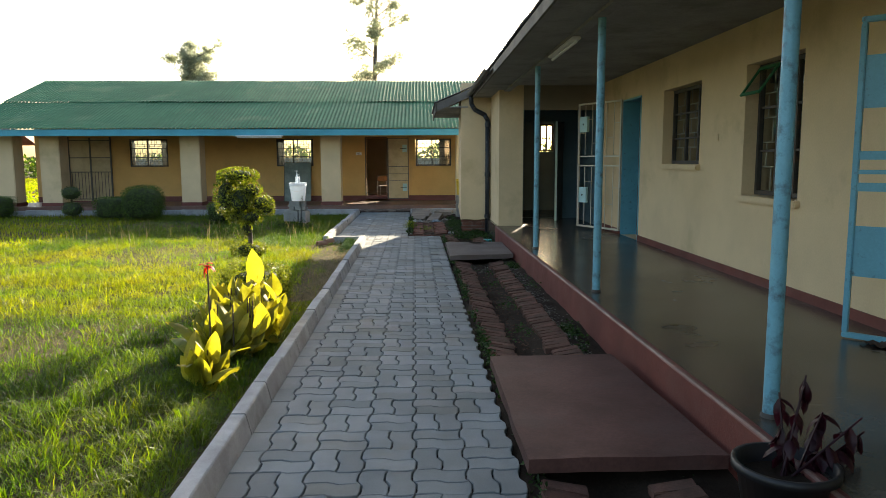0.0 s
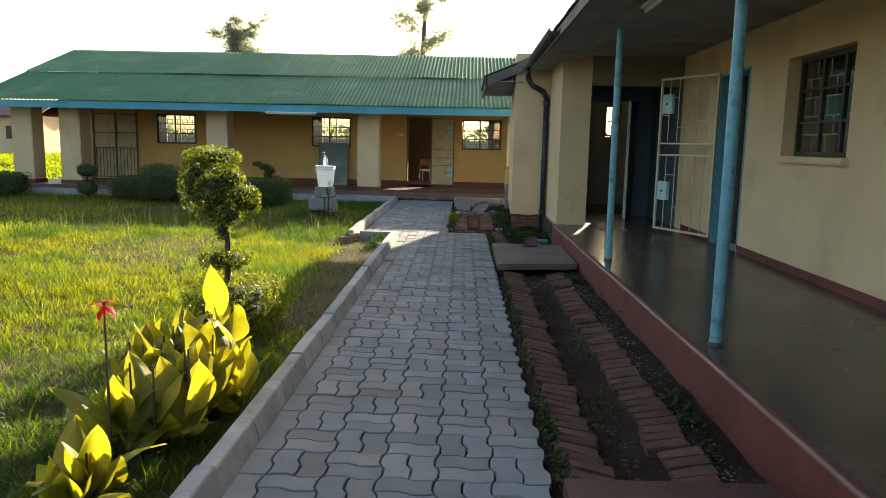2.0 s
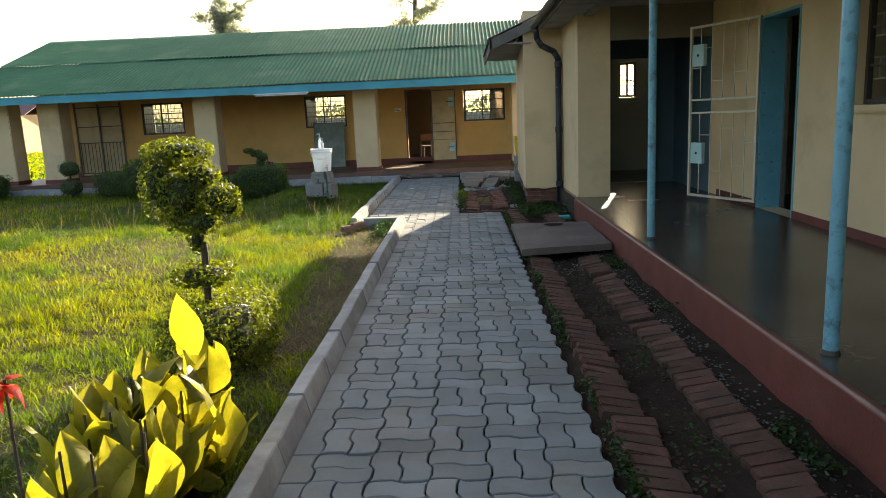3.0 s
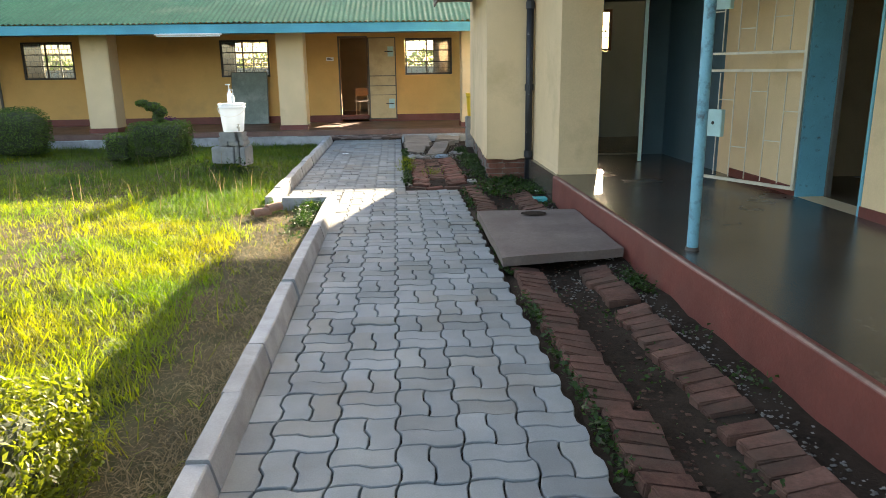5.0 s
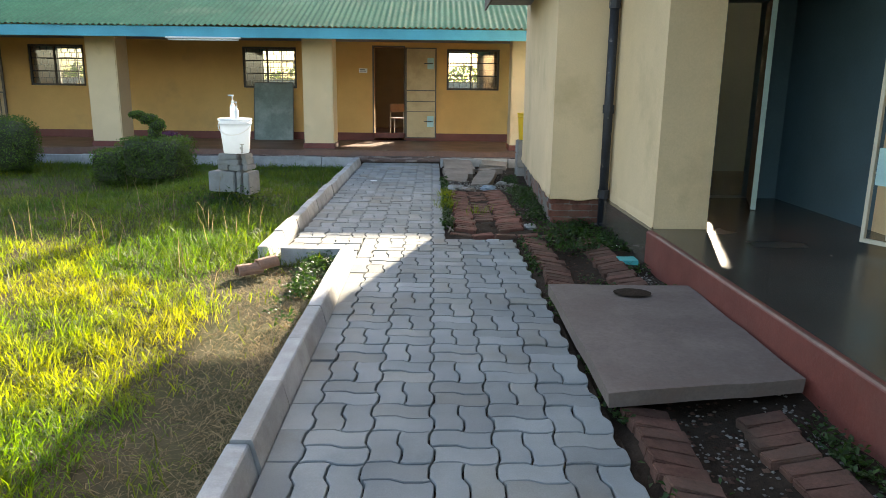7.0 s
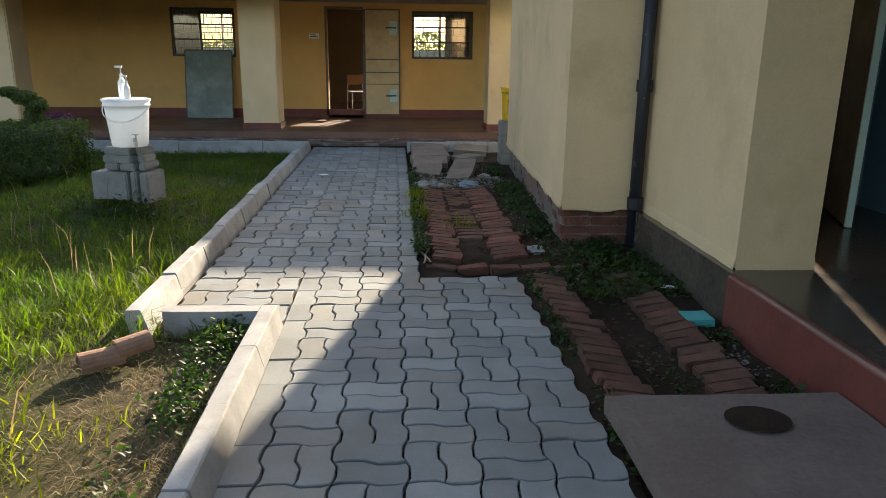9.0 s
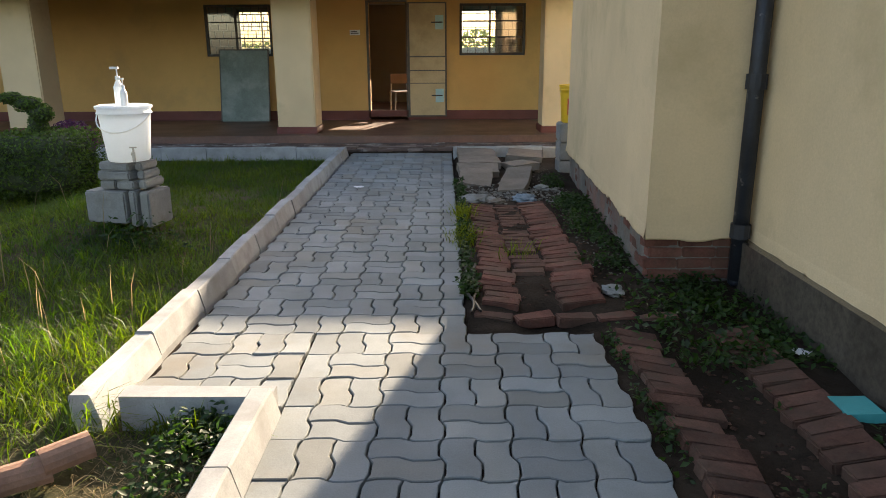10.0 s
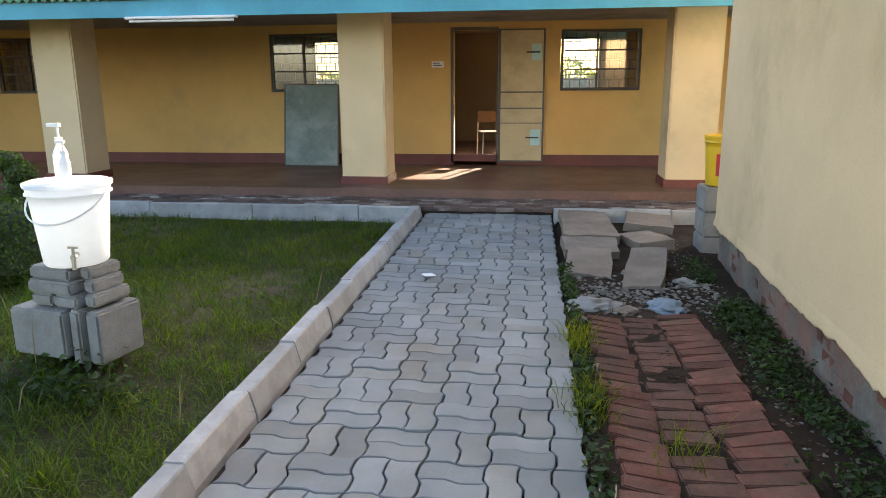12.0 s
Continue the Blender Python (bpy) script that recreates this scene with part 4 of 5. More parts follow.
# The yellow bucket on its block stack beside the wing.
root = empty("block_stack", pose(1.16, 19.98, -0.1), "stack of three grey cement blocks against the wing", "blocks")
for i in range(3):
    bm = bmesh.new()
    ebox(bm, -0.19, -0.19, 0.23 * i, 0.19, 0.19, 0.23 * i + 0.222)
    part("cement_block", bm, BLOCK, root, "", 0.014)
yb = bucket("yellow_bucket", 1.15, 19.98, 0.588, 0.145, 0.175, 0.46, YELLOWPLASTIC, "bright yellow plastic bucket with red label on blocks", lid=False)
bm = bmesh.new()
ring = []
for i in range(9):
    u = math.radians(-125 + 9 * i)
    ring.append([bm.verts.new(((0.158 + 0.012 * k + 0.006) * math.cos(u), (0.158 + 0.012 * k + 0.006) * math.sin(u), 0.1 + 0.2 * k)) for k in (0, 1)])
for a, b in zip(ring, ring[1:]):
    bm.faces.new((a[0], b[0], b[1], a[1]))
part("label", bm, LABELRED, yb, "red printed paper label")

# Clay pipe halves, litter and paper.
for k, (x, y, a, L) in enumerate(((-2.0, 13.0, 36, 0.2), (-1.86, 13.1, 42, 0.17))):
    bm = bmesh.new()
    n, r = 10, 0.06
    for rr, flip in ((r, 0), (r - 0.014, 1)):
        for i in range(n):
            a0, a1 = math.radians(-20 + 220 * i / n), math.radians(-20 + 220 * (i + 1) / n)
            q = [(0, rr * math.cos(a0), rr * math.sin(a0)), (L, rr * math.cos(a0), rr * math.sin(a0)), (L, rr * math.cos(a1), rr * math.sin(a1)), (0, rr * math.cos(a1), rr * math.sin(a1))]
            bm.faces.new([bm.verts.new(v) for v in q])
    for xx in (0, L):
        for i in range(n):
            a0, a1 = math.radians(-20 + 220 * i / n), math.radians(-20 + 220 * (i + 1) / n)
            bm.faces.new([bm.verts.new((xx, q * math.cos(w), q * math.sin(w))) for q, w in ((r, a0), (r, a1), (r - 0.014, a1), (r - 0.014, a0))])
    bmesh.ops.remove_doubles(bm, verts=list(bm.verts), dist=0.0005)
    ob = thing("clay_pipe", bm, CLAY, "broken terracotta pipe piece lying on dry grass", "pipe", "broken clay pipes")
    ob.matrix_world = pose(x, y, 0.012 + 0.026 * k, 0, -4 * k, a)
bm = bmesh.new()
rough_slab(bm, 1.2, 13.5, -0.02, 1.36, 13.66, 0.02, 0.01, 2)
thing("plastic_scrap", bm, TURQUOISE, "turquoise plastic scrap lying on the soil", "litter", bevel=0.0)
for x, y, r in ((-1.41, 18.6, 0.045), (1.34, 14.18, 0.045)):
    bm = bmesh.new()
    bmesh.ops.create_grid(bm, x_segments=5, y_segments=4, size=r)
    for v in bm.verts:
        v.co.z = 0.02 + 0.35 * r * abs(noise.noise(v.co * 40 + Vector((x, y, 0))))
    ob = thing("paper_scrap", bm, PAPER, "crumpled white paper scrap lying on the ground", "litter", "paper scraps")
    ob.matrix_world = pose(x, y, -0.0 if x < 0 else -0.03, 0, 0, 40 * x)

# ---- plants ----
rng = np.random.default_rng(7)


def leaf_cloud(points, normals, size, spread, aspect=0.5):
    """Diamond leaves, folded a little, round points; returns verts, faces."""
    n = len(points)
    d = normals + rng.normal(0, spread, (n, 3))
    d /= np.linalg.norm(d, axis=1)[:, None] + 1e-9
    s = np.cross(d, rng.normal(0, 1, (n, 3)))
    s /= np.linalg.norm(s, axis=1)[:, None] + 1e-9
    u = np.cross(s, d)
    L = size * rng.uniform(0.6, 1.35, n)[:, None]
    a, b = points - u * L * 0.5, points + u * L * 0.5
    c, e = points + s * L * aspect * 0.5 + d * L * 0.12, points - s * L * aspect * 0.5 + d * L * 0.12
    verts = np.stack([a, c, b, e], 1).reshape(-1, 3)
    k = np.arange(n)[:, None] * 4
    return verts, np.concatenate([k + [0, 1, 2], k + [0, 2, 3]], 0)


def fast_mesh(name, verts, tris, mat):
    me = bpy.data.meshes.new(name)
    me.vertices.add(len(verts))
    me.vertices.foreach_set("co", np.ascontiguousarray(verts, dtype=np.float32).ravel())
    me.loops.add(len(tris) * 3)
    me.loops.foreach_set("vertex_index", np.ascontiguousarray(tris, dtype=np.int32).ravel())
    me.polygons.add(len(tris))
    me.polygons.foreach_set("loop_start", np.arange(0, len(tris) * 3, 3, dtype=np.int32))
    me.materials.append(mat)
    me.update(calc_edges=True)
    return me


def ellipsoid_shell(c, r, n, inner=0.7, squash=2.0, lump=0.12):
    """Points near the skin of a rounded box or ball, with their outward directions. squash over 2 makes it boxy."""
    d = rng.normal(0, 1, (n, 3))
    d /= np.linalg.norm(d, axis=1)[:, None]
    k = (np.abs(d) ** squash).sum(1) ** (-1 / squash)
    f = rng.uniform(inner, 1.03, n) ** 0.6
    lumps = np.array([1 + lump * noise.noise(Vector(v) * 2.3 + Vector(c)) for v in d])
    p = d * (k * f * lumps)[:, None] * np.array(r) + np.array(c)
    return p, d / np.array(r) / np.linalg.norm(d / np.array(r), axis=1)[:, None]


def core(bm, c, r, lump=0.15, seed=0.0, squash=2.0):
    res = bmesh.ops.create_icosphere(bm, subdivisions=3, radius=1.0)
    for v in res["verts"]:
        k = sum(abs(q) ** squash for q in v.co) ** (-1 / squash)
        v.co = Vector([v.co[i] * k * r[i] * (1 + lump * noise.noise(v.co * 2.3 + Vector((seed, 0, 0)))) + c[i] for i in range(3)])


def shrub(name, blobs, leaf, mat, label, category, trunk=None, group="", solid=0.84):
    """A clipped shrub: blobs of (centre, radii, leaves, boxiness); trunk is a list of (a, b, r0, r1)."""
    root = empty(name, pose(blobs[0][0][0], blobs[0][0][1], -0.05), label, category, group)
    o = np.array((blobs[0][0][0], blobs[0][0][1], -0.05))
    for c, r, n, sq in blobs:
        p, d = ellipsoid_shell(c, r, n, 0.72, sq, 0.08)
        v, f = leaf_cloud(p, d, leaf, 0.75)
        cr = new("crown", fast_mesh("crown", v - o, f, mat))
        cr.parent = root
        # An added dark solid fills the blob, imitating shade behind the leaves.
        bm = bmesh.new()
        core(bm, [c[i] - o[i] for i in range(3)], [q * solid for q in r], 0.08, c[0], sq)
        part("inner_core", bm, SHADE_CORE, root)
    for a, b, r0, r1 in trunk or ():
        bm = bmesh.new()
        tube(bm, Vector(a) - Vector(o), Vector(b) - Vector(o), r0, 9, r1)
        part("trunk", bm, STEM, root)
    return root


TX, TY = -1.95, 7.5
shrub("topiary_bush", [((TX - 0.09, TY, 1.42), (0.23, 0.2, 0.09), 900, 2.2), ((TX - 0.23, TY + 0.02, 1.2), (0.14, 0.17, 0.24), 1000, 2.2), ((TX - 0.07, TY - 0.03, 1.14), (0.16, 0.18, 0.2), 800, 2.0), ((TX + 0.15, TY, 1.11), (0.15, 0.15, 0.11), 650, 2.0), ((TX + 0.04, TY + 0.02, 1.25), (0.13, 0.14, 0.12), 420, 2.0),
                       ((TX + 0.22, TY - 0.02, 1.04), (0.09, 0.1, 0.07), 220, 2.0), ((TX - 0.1, TY + 0.04, 0.98), (0.17, 0.15, 0.1), 500, 2.0), ((TX + 0.05, TY - 0.06, 0.96), (0.13, 0.13, 0.09), 380, 2.0), ((TX - 0.02, TY, 0.83), (0.065, 0.065, 0.09), 160, 2.0),
                       ((TX, TY, 0.6), (0.18, 0.18, 0.07), 1100, 5.0), ((TX + 0.05, TY + 0.05, 0.19), (0.35, 0.35, 0.23), 6500, 9)], 0.032, TOPIARY,
      "tiered topiary bush of glossy yellow-green leaves on the lawn", "bush", [((TX, TY, -0.05), (TX + 0.02, TY, 0.75), 0.03, 0.024), ((TX + 0.02, TY, 0.75), (TX - 0.05, TY + 0.02, 1.35), 0.024, 0.01), ((TX + 0.02, TY, 0.88), (TX + 0.17, TY, 1.1), 0.015, 0.007)], solid=0.6)
for nm, lab, bl, trk in (
        ("hedge_bush", "low square clipped hedge bush by the far kerb", [((-12.3, 20.4, 0.28), (0.5, 0.42, 0.32), 5500, 7)], None),
        ("hedge_bush", "low square clipped hedge bush by the far kerb", [((-14.3, 20.2, 0.3), (1.2, 0.45, 0.32), 9000, 7)], None),
        ("ball_bush", "round clipped dark green bush", [((-7.75, 19.6, 0.42), (0.55, 0.5, 0.5), 8500, 3)], None),
        ("hedge_bush", "low clipped hedge bush beside the round bush", [((-8.75, 20.2, 0.26), (0.55, 0.42, 0.32), 5500, 6)], None),
        ("stepped_bush", "thin two-tiered clipped bush by the far kerb", [((-10.1, 20.4, 0.22), (0.28, 0.28, 0.22), 600, 2.5), ((-10.1, 20.4, 0.68), (0.26, 0.26, 0.2), 600, 2.2)], [((-10.1, 20.4, -0.05), (-10.1, 20.4, 0.8), 0.03, 0.015)]),
        ("curled_bush", "clipped green bush with a curled topiary tail", [((-4.6, 18.2, 0.37), (0.48, 0.42, 0.33), 8000, 8), ((-5.32, 18.25, 0.25), (0.24, 0.3, 0.26), 2600, 7), ((-4.62, 18.2, 0.74), (0.1, 0.1, 0.13), 450, 2.0), ((-4.58, 18.2, 0.87), (0.13, 0.11, 0.1), 450, 2.0), ((-4.7, 18.2, 0.96), (0.15, 0.11, 0.08), 450, 2.0), ((-4.86, 18.2, 1.02), (0.13, 0.1, 0.06), 350, 2.0)], [((-4.6, 18.2, -0.05), (-4.6, 18.2, 0.8), 0.025, 0.015)]),
        ("small_tree", "small leaning dark green shrub on the far veranda", [((-12.45, 24.3, 1.0), (0.16, 0.16, 0.32), 500, 2.0)], [((-12.45, 24.3, -0.0), (-12.45, 24.3, 0.9), 0.02, 0.012)])):
    shrub(nm, bl, 0.036, HEDGE, lab, "bush", trk)

shrub("purple_shrub", [((-4.66, 18.88, 0.52), (0.26, 0.22, 0.22), 900, 2.0)], 0.05, PURPLE, "small purple-leaved shrub behind the clipped bush", "bush", [((-4.66, 18.88, -0.05), (-4.66, 18.88, 0.45), 0.015, 0.01)], solid=0.5)


def blade_leaf(bm, length, width, bend, fold, n=7):
    """A pointed leaf that rises from the origin along z, is folded along its midrib and bends towards -y at the tip."""
    rows = []
    for i in range(n + 1):
        u = i / n
        w = width * 0.5 * math.sin(math.pi * min(1.0, 0.04 + 0.96 * u) ** 0.8) ** 0.85 if i < n else 0.0
        y, z = -bend * length * u ** 2.4, length * u * (1 - 0.2 * bend * u)
        wav = 0.07 * width * math.sin(u * 8 + 20 * length)
        rows.append([bm.verts.new((-w, y - fold * w + wav, z)), bm.verts.new((-w * 0.5, y - fold * w * 0.62, z)), bm.verts.new((0, y, z)),
                     bm.verts.new((w * 0.5, y - fold * w * 0.62, z)), bm.verts.new((w, y - fold * w - wav, z))])
    for a, b in zip(rows, rows[1:]):
        for k in range(4):
            bm.faces.new((a[k], a[k + 1], b[k + 1], b[k]))


leaf_meshes = []
for k in range(7):
    bm = bmesh.new()
    blade_leaf(bm, 0.25 + 0.02 * k, 0.138 + 0.014 * (k % 4), (0.05, 0.2, 0.45, 0.1, 0.7, 0.3, 0.15)[k], (0.45, 0.8, 0.35, 1.1, 0.55, 0.7, 0.25)[k], 9)
    me = mesh_of(bm, CANNA, 0, True)
    leaf_meshes.append(me)


def canna(cx, cy, rx, ry, n, top, label, flower=None):
    """A clump of shoots; each carries leaves round its stem at rising heights that lean outwards."""
    root = empty("canna_plant", pose(cx, cy, -0.03), label, "plant", "cannas")
    R = random.Random(int(cx * 1000) + n)
    shoots = max(3, n // 6)
    for i in range(shoots):
        a, q = i * 2.4, math.sqrt((i + 0.5) / shoots)
        x, y = rx * q * math.cos(a) + R.gauss(0, 0.03), ry * q * math.sin(a) + R.gauss(0, 0.04)
        high = (top - 0.26) * (0.72 + 0.28 * y / ry) * R.uniform(0.75, 1.1)
        turn = R.uniform(0, 360)
        for j in range(6):
            ob = new("leaf", R.choice(leaf_meshes))
            ob.parent = root
            tilt = 46 - 8 * j + R.gauss(0, 7)
            ob.matrix_local = pose(x, y, max(0.0, high * (0.05 + 0.19 * j)), 0, 0, turn + 137 * j + R.gauss(0, 18)) @ pose(0, 0, 0, max(4, tilt), 0, 0) @ pose(0, 0, 0, 0, R.gauss(0, 8), R.gauss(0, 30)) @ Matrix.Scale(R.uniform(0.75, 1.1), 4)
    for i in range(max(3, n // 7)):
        a, q = R.uniform(0, 6.283), math.sqrt(R.random()) * 0.8
        bm = bmesh.new()
        tube(bm, (rx * q * math.cos(a), ry * q * math.sin(a), 0), (rx * q * math.cos(a) * 1.1, ry * q * math.sin(a), top * 0.7), 0.009, 7, 0.005)
        part("stem", bm, STEM, root)
    if flower:
        x, y, z = flower[0] - cx, flower[1] - cy, flower[2] + 0.03
        bm = bmesh.new()
        tube(bm, (x, y, 0), (x, y, z), 0.008, 7, 0.005)
        part("flower_stalk", bm, STEM, root, "brown flower stalk")
        for k in range(7):
            bm = bmesh.new()
            blade_leaf(bm, 0.062 + 0.012 * (k % 3), 0.045, 0.9, 0.3, 5)
            bmesh.ops.transform(bm, matrix=pose(x, y, z - 0.03 + 0.008 * (k % 4), (25, 70, 105, 50, 85, 120, 40)[k], 0, 51 * k + 12 * (k % 2)), verts=list(bm.verts))
            part("petal", bm, PETAL, root, "orange-red petal", 0, True)
    return root


canna(-1.62, 5.72, 0.3, 0.66, 132, 0.66, "clump of lime-yellow cannas with a red flower beside the kerb", (-1.67, 5.02, 0.8))
canna(-1.62, 4.72, 0.09, 0.13, 18, 0.36, "small low clump of lime-yellow cannas in the grass")

# The potted plant.
root = empty("potted_plant", pose(1.45, 2.36, -0.04), "black plastic pot with a drooping maroon-leaved plant", "plant")
bm = bmesh.new()
n = 28
rings = [[bm.verts.new((r * math.cos(2 * math.pi * i / n), r * math.sin(2 * math.pi * i / n), z)) for i in range(n)] for r, z in ((0.13, 0), (0.19, 0.34), (0.21, 0.34), (0.21, 0.375), (0.19, 0.375), (0.18, 0.29))]
for a, b in zip(rings, rings[1:]):
    for i in range(n):
        bm.faces.new((a[i - 1], a[i], b[i], b[i - 1]))
bm.faces.new(rings[0])
part("pot", bm, BLACKPLASTIC, root, "", 0, True)
bm = bmesh.new()
bmesh.ops.create_circle(bm, cap_ends=True, segments=24, radius=0.18, matrix=Matrix.Translation((0, 0, 0.3)))
part("potting_soil", bm, SOIL, root)
R = random.Random(4)
for k, (dx, dy, h) in enumerate(((0.12, 0.1, 0.42), (0.02, 0.12, 0.34), (0.32, 0.02, 0.26), (0.26, 0.2, 0.22), (0.4, 0.12, 0.16))):
    bm = bmesh.new()
    tube(bm, (0.02 * k, 0.03, 0.29), (dx, dy, 0.29 + h), 0.007, 6, 0.004)
    st = part("branch", bm, MAROON, root)
    for j in range(11):
        u = R.uniform(0.25, 1.0)
        bm = bmesh.new()
        blade_leaf(bm, R.uniform(0.08, 0.12), 0.05, 0.7, 0.5, 4)
        bmesh.ops.transform(bm, matrix=pose(0.02 * k + (dx - 0.02 * k) * u, 0.03 + (dy - 0.03) * u, 0.29 + h * u, R.uniform(90, 170), 0, R.uniform(0, 360)), verts=list(bm.verts))
        part("leaf", bm, MAROON, st, "", 0, True)


# ---- grass ----
def blades(xy, hgt, wid, lean, mat, name, label):
    n = len(xy)
    z0 = np.array([height(a, b) for a, b in xy]) - 0.01
    ang = rng.uniform(0, 2 * np.pi, n)
    side = np.stack([np.cos(ang), np.sin(ang), np.zeros(n)], 1) * (wid / 2)[:, None]
    la = rng.uniform(0, 2 * np.pi, n)
    off = np.stack([np.cos(la), np.sin(la), np.zeros(n)], 1) * (lean * hgt)[:, None]
    base = np.column_stack([xy, z0])
    up = np.zeros((n, 3))
    up[:, 2] = hgt
    mid = base + up * 0.55 + off * 0.35
    tip = base + up * np.clip(1 - lean * 0.4, 0.2, 1)[:, None] + off
    v = np.stack([base - side, base + side, mid - side * 0.75, mid + side * 0.75, tip], 1).reshape(-1, 3)
    k = np.arange(n)[:, None] * 5
    f = np.concatenate([k + [0, 1, 3], k + [0, 3, 2], k + [2, 3, 4]], 0)
    return tagged(new(name, fast_mesh(name, v, f, mat)), label, "grass", "", "stuff")


def kerb_x(y):
    return -1.29 - (0.008 * (y - 14.4)) if y < 13.6 else -1.99 - 0.0075 * (y - 14.4)


def scatter(n, x0, x1, y0, y1, bias, keep):
    u = rng.random(n * 3) ** bias
    xy = np.column_stack([x1 + (x0 - x1) * u, rng.uniform(y0, y1, n * 3)])
    ok = np.array([b < 21.1 and a < kerb_x(b) - 0.02 and rng.random() < keep(a, b) for a, b in xy])
    return xy[ok][:n]


def dirt(x, y):
    """How bare the ground is: a worn strip along the kerb and dry patches."""
    k = kerb_x(y) - x
    strip = math.exp(-(k / max(0.42, min(0.66, 0.46 + 0.06 * (y - 8)))) ** 4) * (1.15 if 7.7 < y < 13.4 else 0.1)
    patch = max(0.0, min(1.0, (noise.noise((x * 0.33, y * 0.42, 7.0)) - 0.02) * 3.2)) * (0.5 if x < -3 else 0.25)
    hole = math.exp(-(((x + 1.95) / 0.45) ** 2 + ((y - 12.9) / 0.5) ** 2))
    return min(1.0, max(strip * (0.92 + 0.5 * noise.noise((x * 3, y * 3, 2))), patch, hole))


xy = scatter(215000, -8, -1.3, 1.0, 21.1, 1.4, lambda a, b: (1.0 - 0.95 * dirt(a, b)) ** 2.0)
hn = np.array([0.6 + 0.9 * noise.noise((a * 0.9, b * 0.9, 11.0)) for a, b in xy])
near = np.clip(0.07 + 0.065 * hn, 0.025, 0.22) * rng.uniform(0.5, 1.3, len(xy))
tall = np.array([0.09 * math.exp(-(((a + 2.6) / 1.1) ** 2 + ((b - 14.2) / 1.8) ** 2)) + 0.06 * math.exp(-(((a + 2.2) / 0.7) ** 2 + ((b - 9.6) / 1.5) ** 2)) + 0.05 * math.exp(-(((a + 2.5) / 1.2) ** 2 + ((b - 5.0) / 2.2) ** 2)) for a, b in xy])
tuft = np.array([noise.noise((a * 4.5, b * 4.5, 17.0)) + 0.6 * noise.noise((a * 11, b * 11, 23.0)) for a, b in xy])
hgt = (near + tall * rng.uniform(0.3, 1.4, len(xy))) * np.clip(0.85 + 1.0 * tuft, 0.28, 2.1)
wide, leans = rng.uniform(0.003, 0.0095, len(xy)), rng.uniform(0.2, 1.7, len(xy))
dry = np.array([math.exp(-((b - 10.0) / 3.6) ** 4) + 0.7 * noise.noise((a * 0.6, b * 0.6, 31.0)) > 0.5 for a, b in xy])
blades(xy[dry], hgt[dry], wide[dry], leans[dry], GRASS, "lawn_grass", "uneven yellow-green lawn grass, long in places")
blades(xy[~dry], hgt[~dry], wide[~dry], leans[~dry], GREENGRASS, "lawn_grass", "fresh green lawn grass, long in places")
xy = scatter(52000, -19, -7.5, 3.0, 21.1, 1.0, lambda a, b: 1.0 - 0.85 * dirt(a, b))
blades(xy, rng.uniform(0.05, 0.15, len(xy)), rng.uniform(0.01, 0.018, len(xy)), rng.uniform(0.1, 0.8, len(xy)), GRASS, "lawn_grass", "distant part of the yellow-green lawn grass")
xy = scatter(21000, -6, -1.3, 2.0, 17.0, 1.9, lambda a, b: 0.04 + 0.96 * dirt(a, b))
blades(xy, rng.uniform(0.02, 0.075, len(xy)), rng.uniform(0.003, 0.007, len(xy)), rng.uniform(0.8, 3.2, len(xy)), STRAW, "dry_grass", "flattened dry straw and dead grass")
xy = scatter(260, -13, -1.9, 9.0, 18.5, 1.2, lambda a, b: math.exp(-((b - 15.2) / 1.8) ** 2))
blades(xy, rng.uniform(0.25, 0.5, len(xy)), np.full(len(xy), 0.007), rng.uniform(0.05, 0.5, len(xy)), STRAW, "grass_seed_stalks", "tall pale seeding grass stalks")
# Weeds along the kerb, the drain and the walls.
def weed_patch(n, pick_xy, h, size, name, label):
    pts = np.array([pick_xy() for _ in range(n)])
    z = rng.uniform(-0.04, h, n) * rng.random(n) ** 0.5
    p = np.column_stack([pts, z])
    d = np.tile(np.array([[0.0, 0.0, 1.0]]), (n, 1))
    v, f = leaf_cloud(p, d, size, 0.55, 0.55)
    return tagged(new(name, fast_mesh(name, v, f, WEED)), label, "weeds", "", "stuff")


R = random.Random(11)


def along(x, w, y0, y1, clump=0.9):
    while True:
        y = R.uniform(y0, y1)
        a = x(y) + R.gauss(0, w)
        if noise.noise((a * 2.5, y * 1.6, 20.0)) > clump - 1.0 + R.uniform(-0.3, 0.3):
            return a, y


weed_patch(2600, lambda: along(lambda y: 0.43 + 0.009 * (14.4 - y), 0.025, 2.0, 14.5, 1.1), 0.04, 0.035, "drain_weeds", "small dark weeds between paving and brick drain")
weed_patch(520, lambda: along(lambda y: 0.87, 0.08, 5.2, 14.2, 1.3), 0.04, 0.03, "channel_weeds", "sparse weeds growing in the silted drain")
weed_patch(1900, lambda: along(lambda y: 1.33, 0.05, 3.0, 13.4, 1.25), 0.05, 0.035, "step_weeds", "small weeds along the red veranda step")
weed_patch(3400, lambda: along(lambda y: 0.74 + 0.03 * (y - 15.5), 0.09, 15.6, 19.4, 1.0), 0.06, 0.036, "wall_weeds", "low green weeds along the wing's plinth")
weed_patch(2200, lambda: along(lambda y: 1.1, 0.2, 14.0, 15.5, 0.85), 0.05, 0.045, "corner_weeds", "green weeds under the downpipe")
weed_patch(1800, lambda: along(lambda y: -0.29, 0.03, 15.0, 19.0, 1.0), 0.08, 0.04, "path_weeds", "green weeds beside the paving")
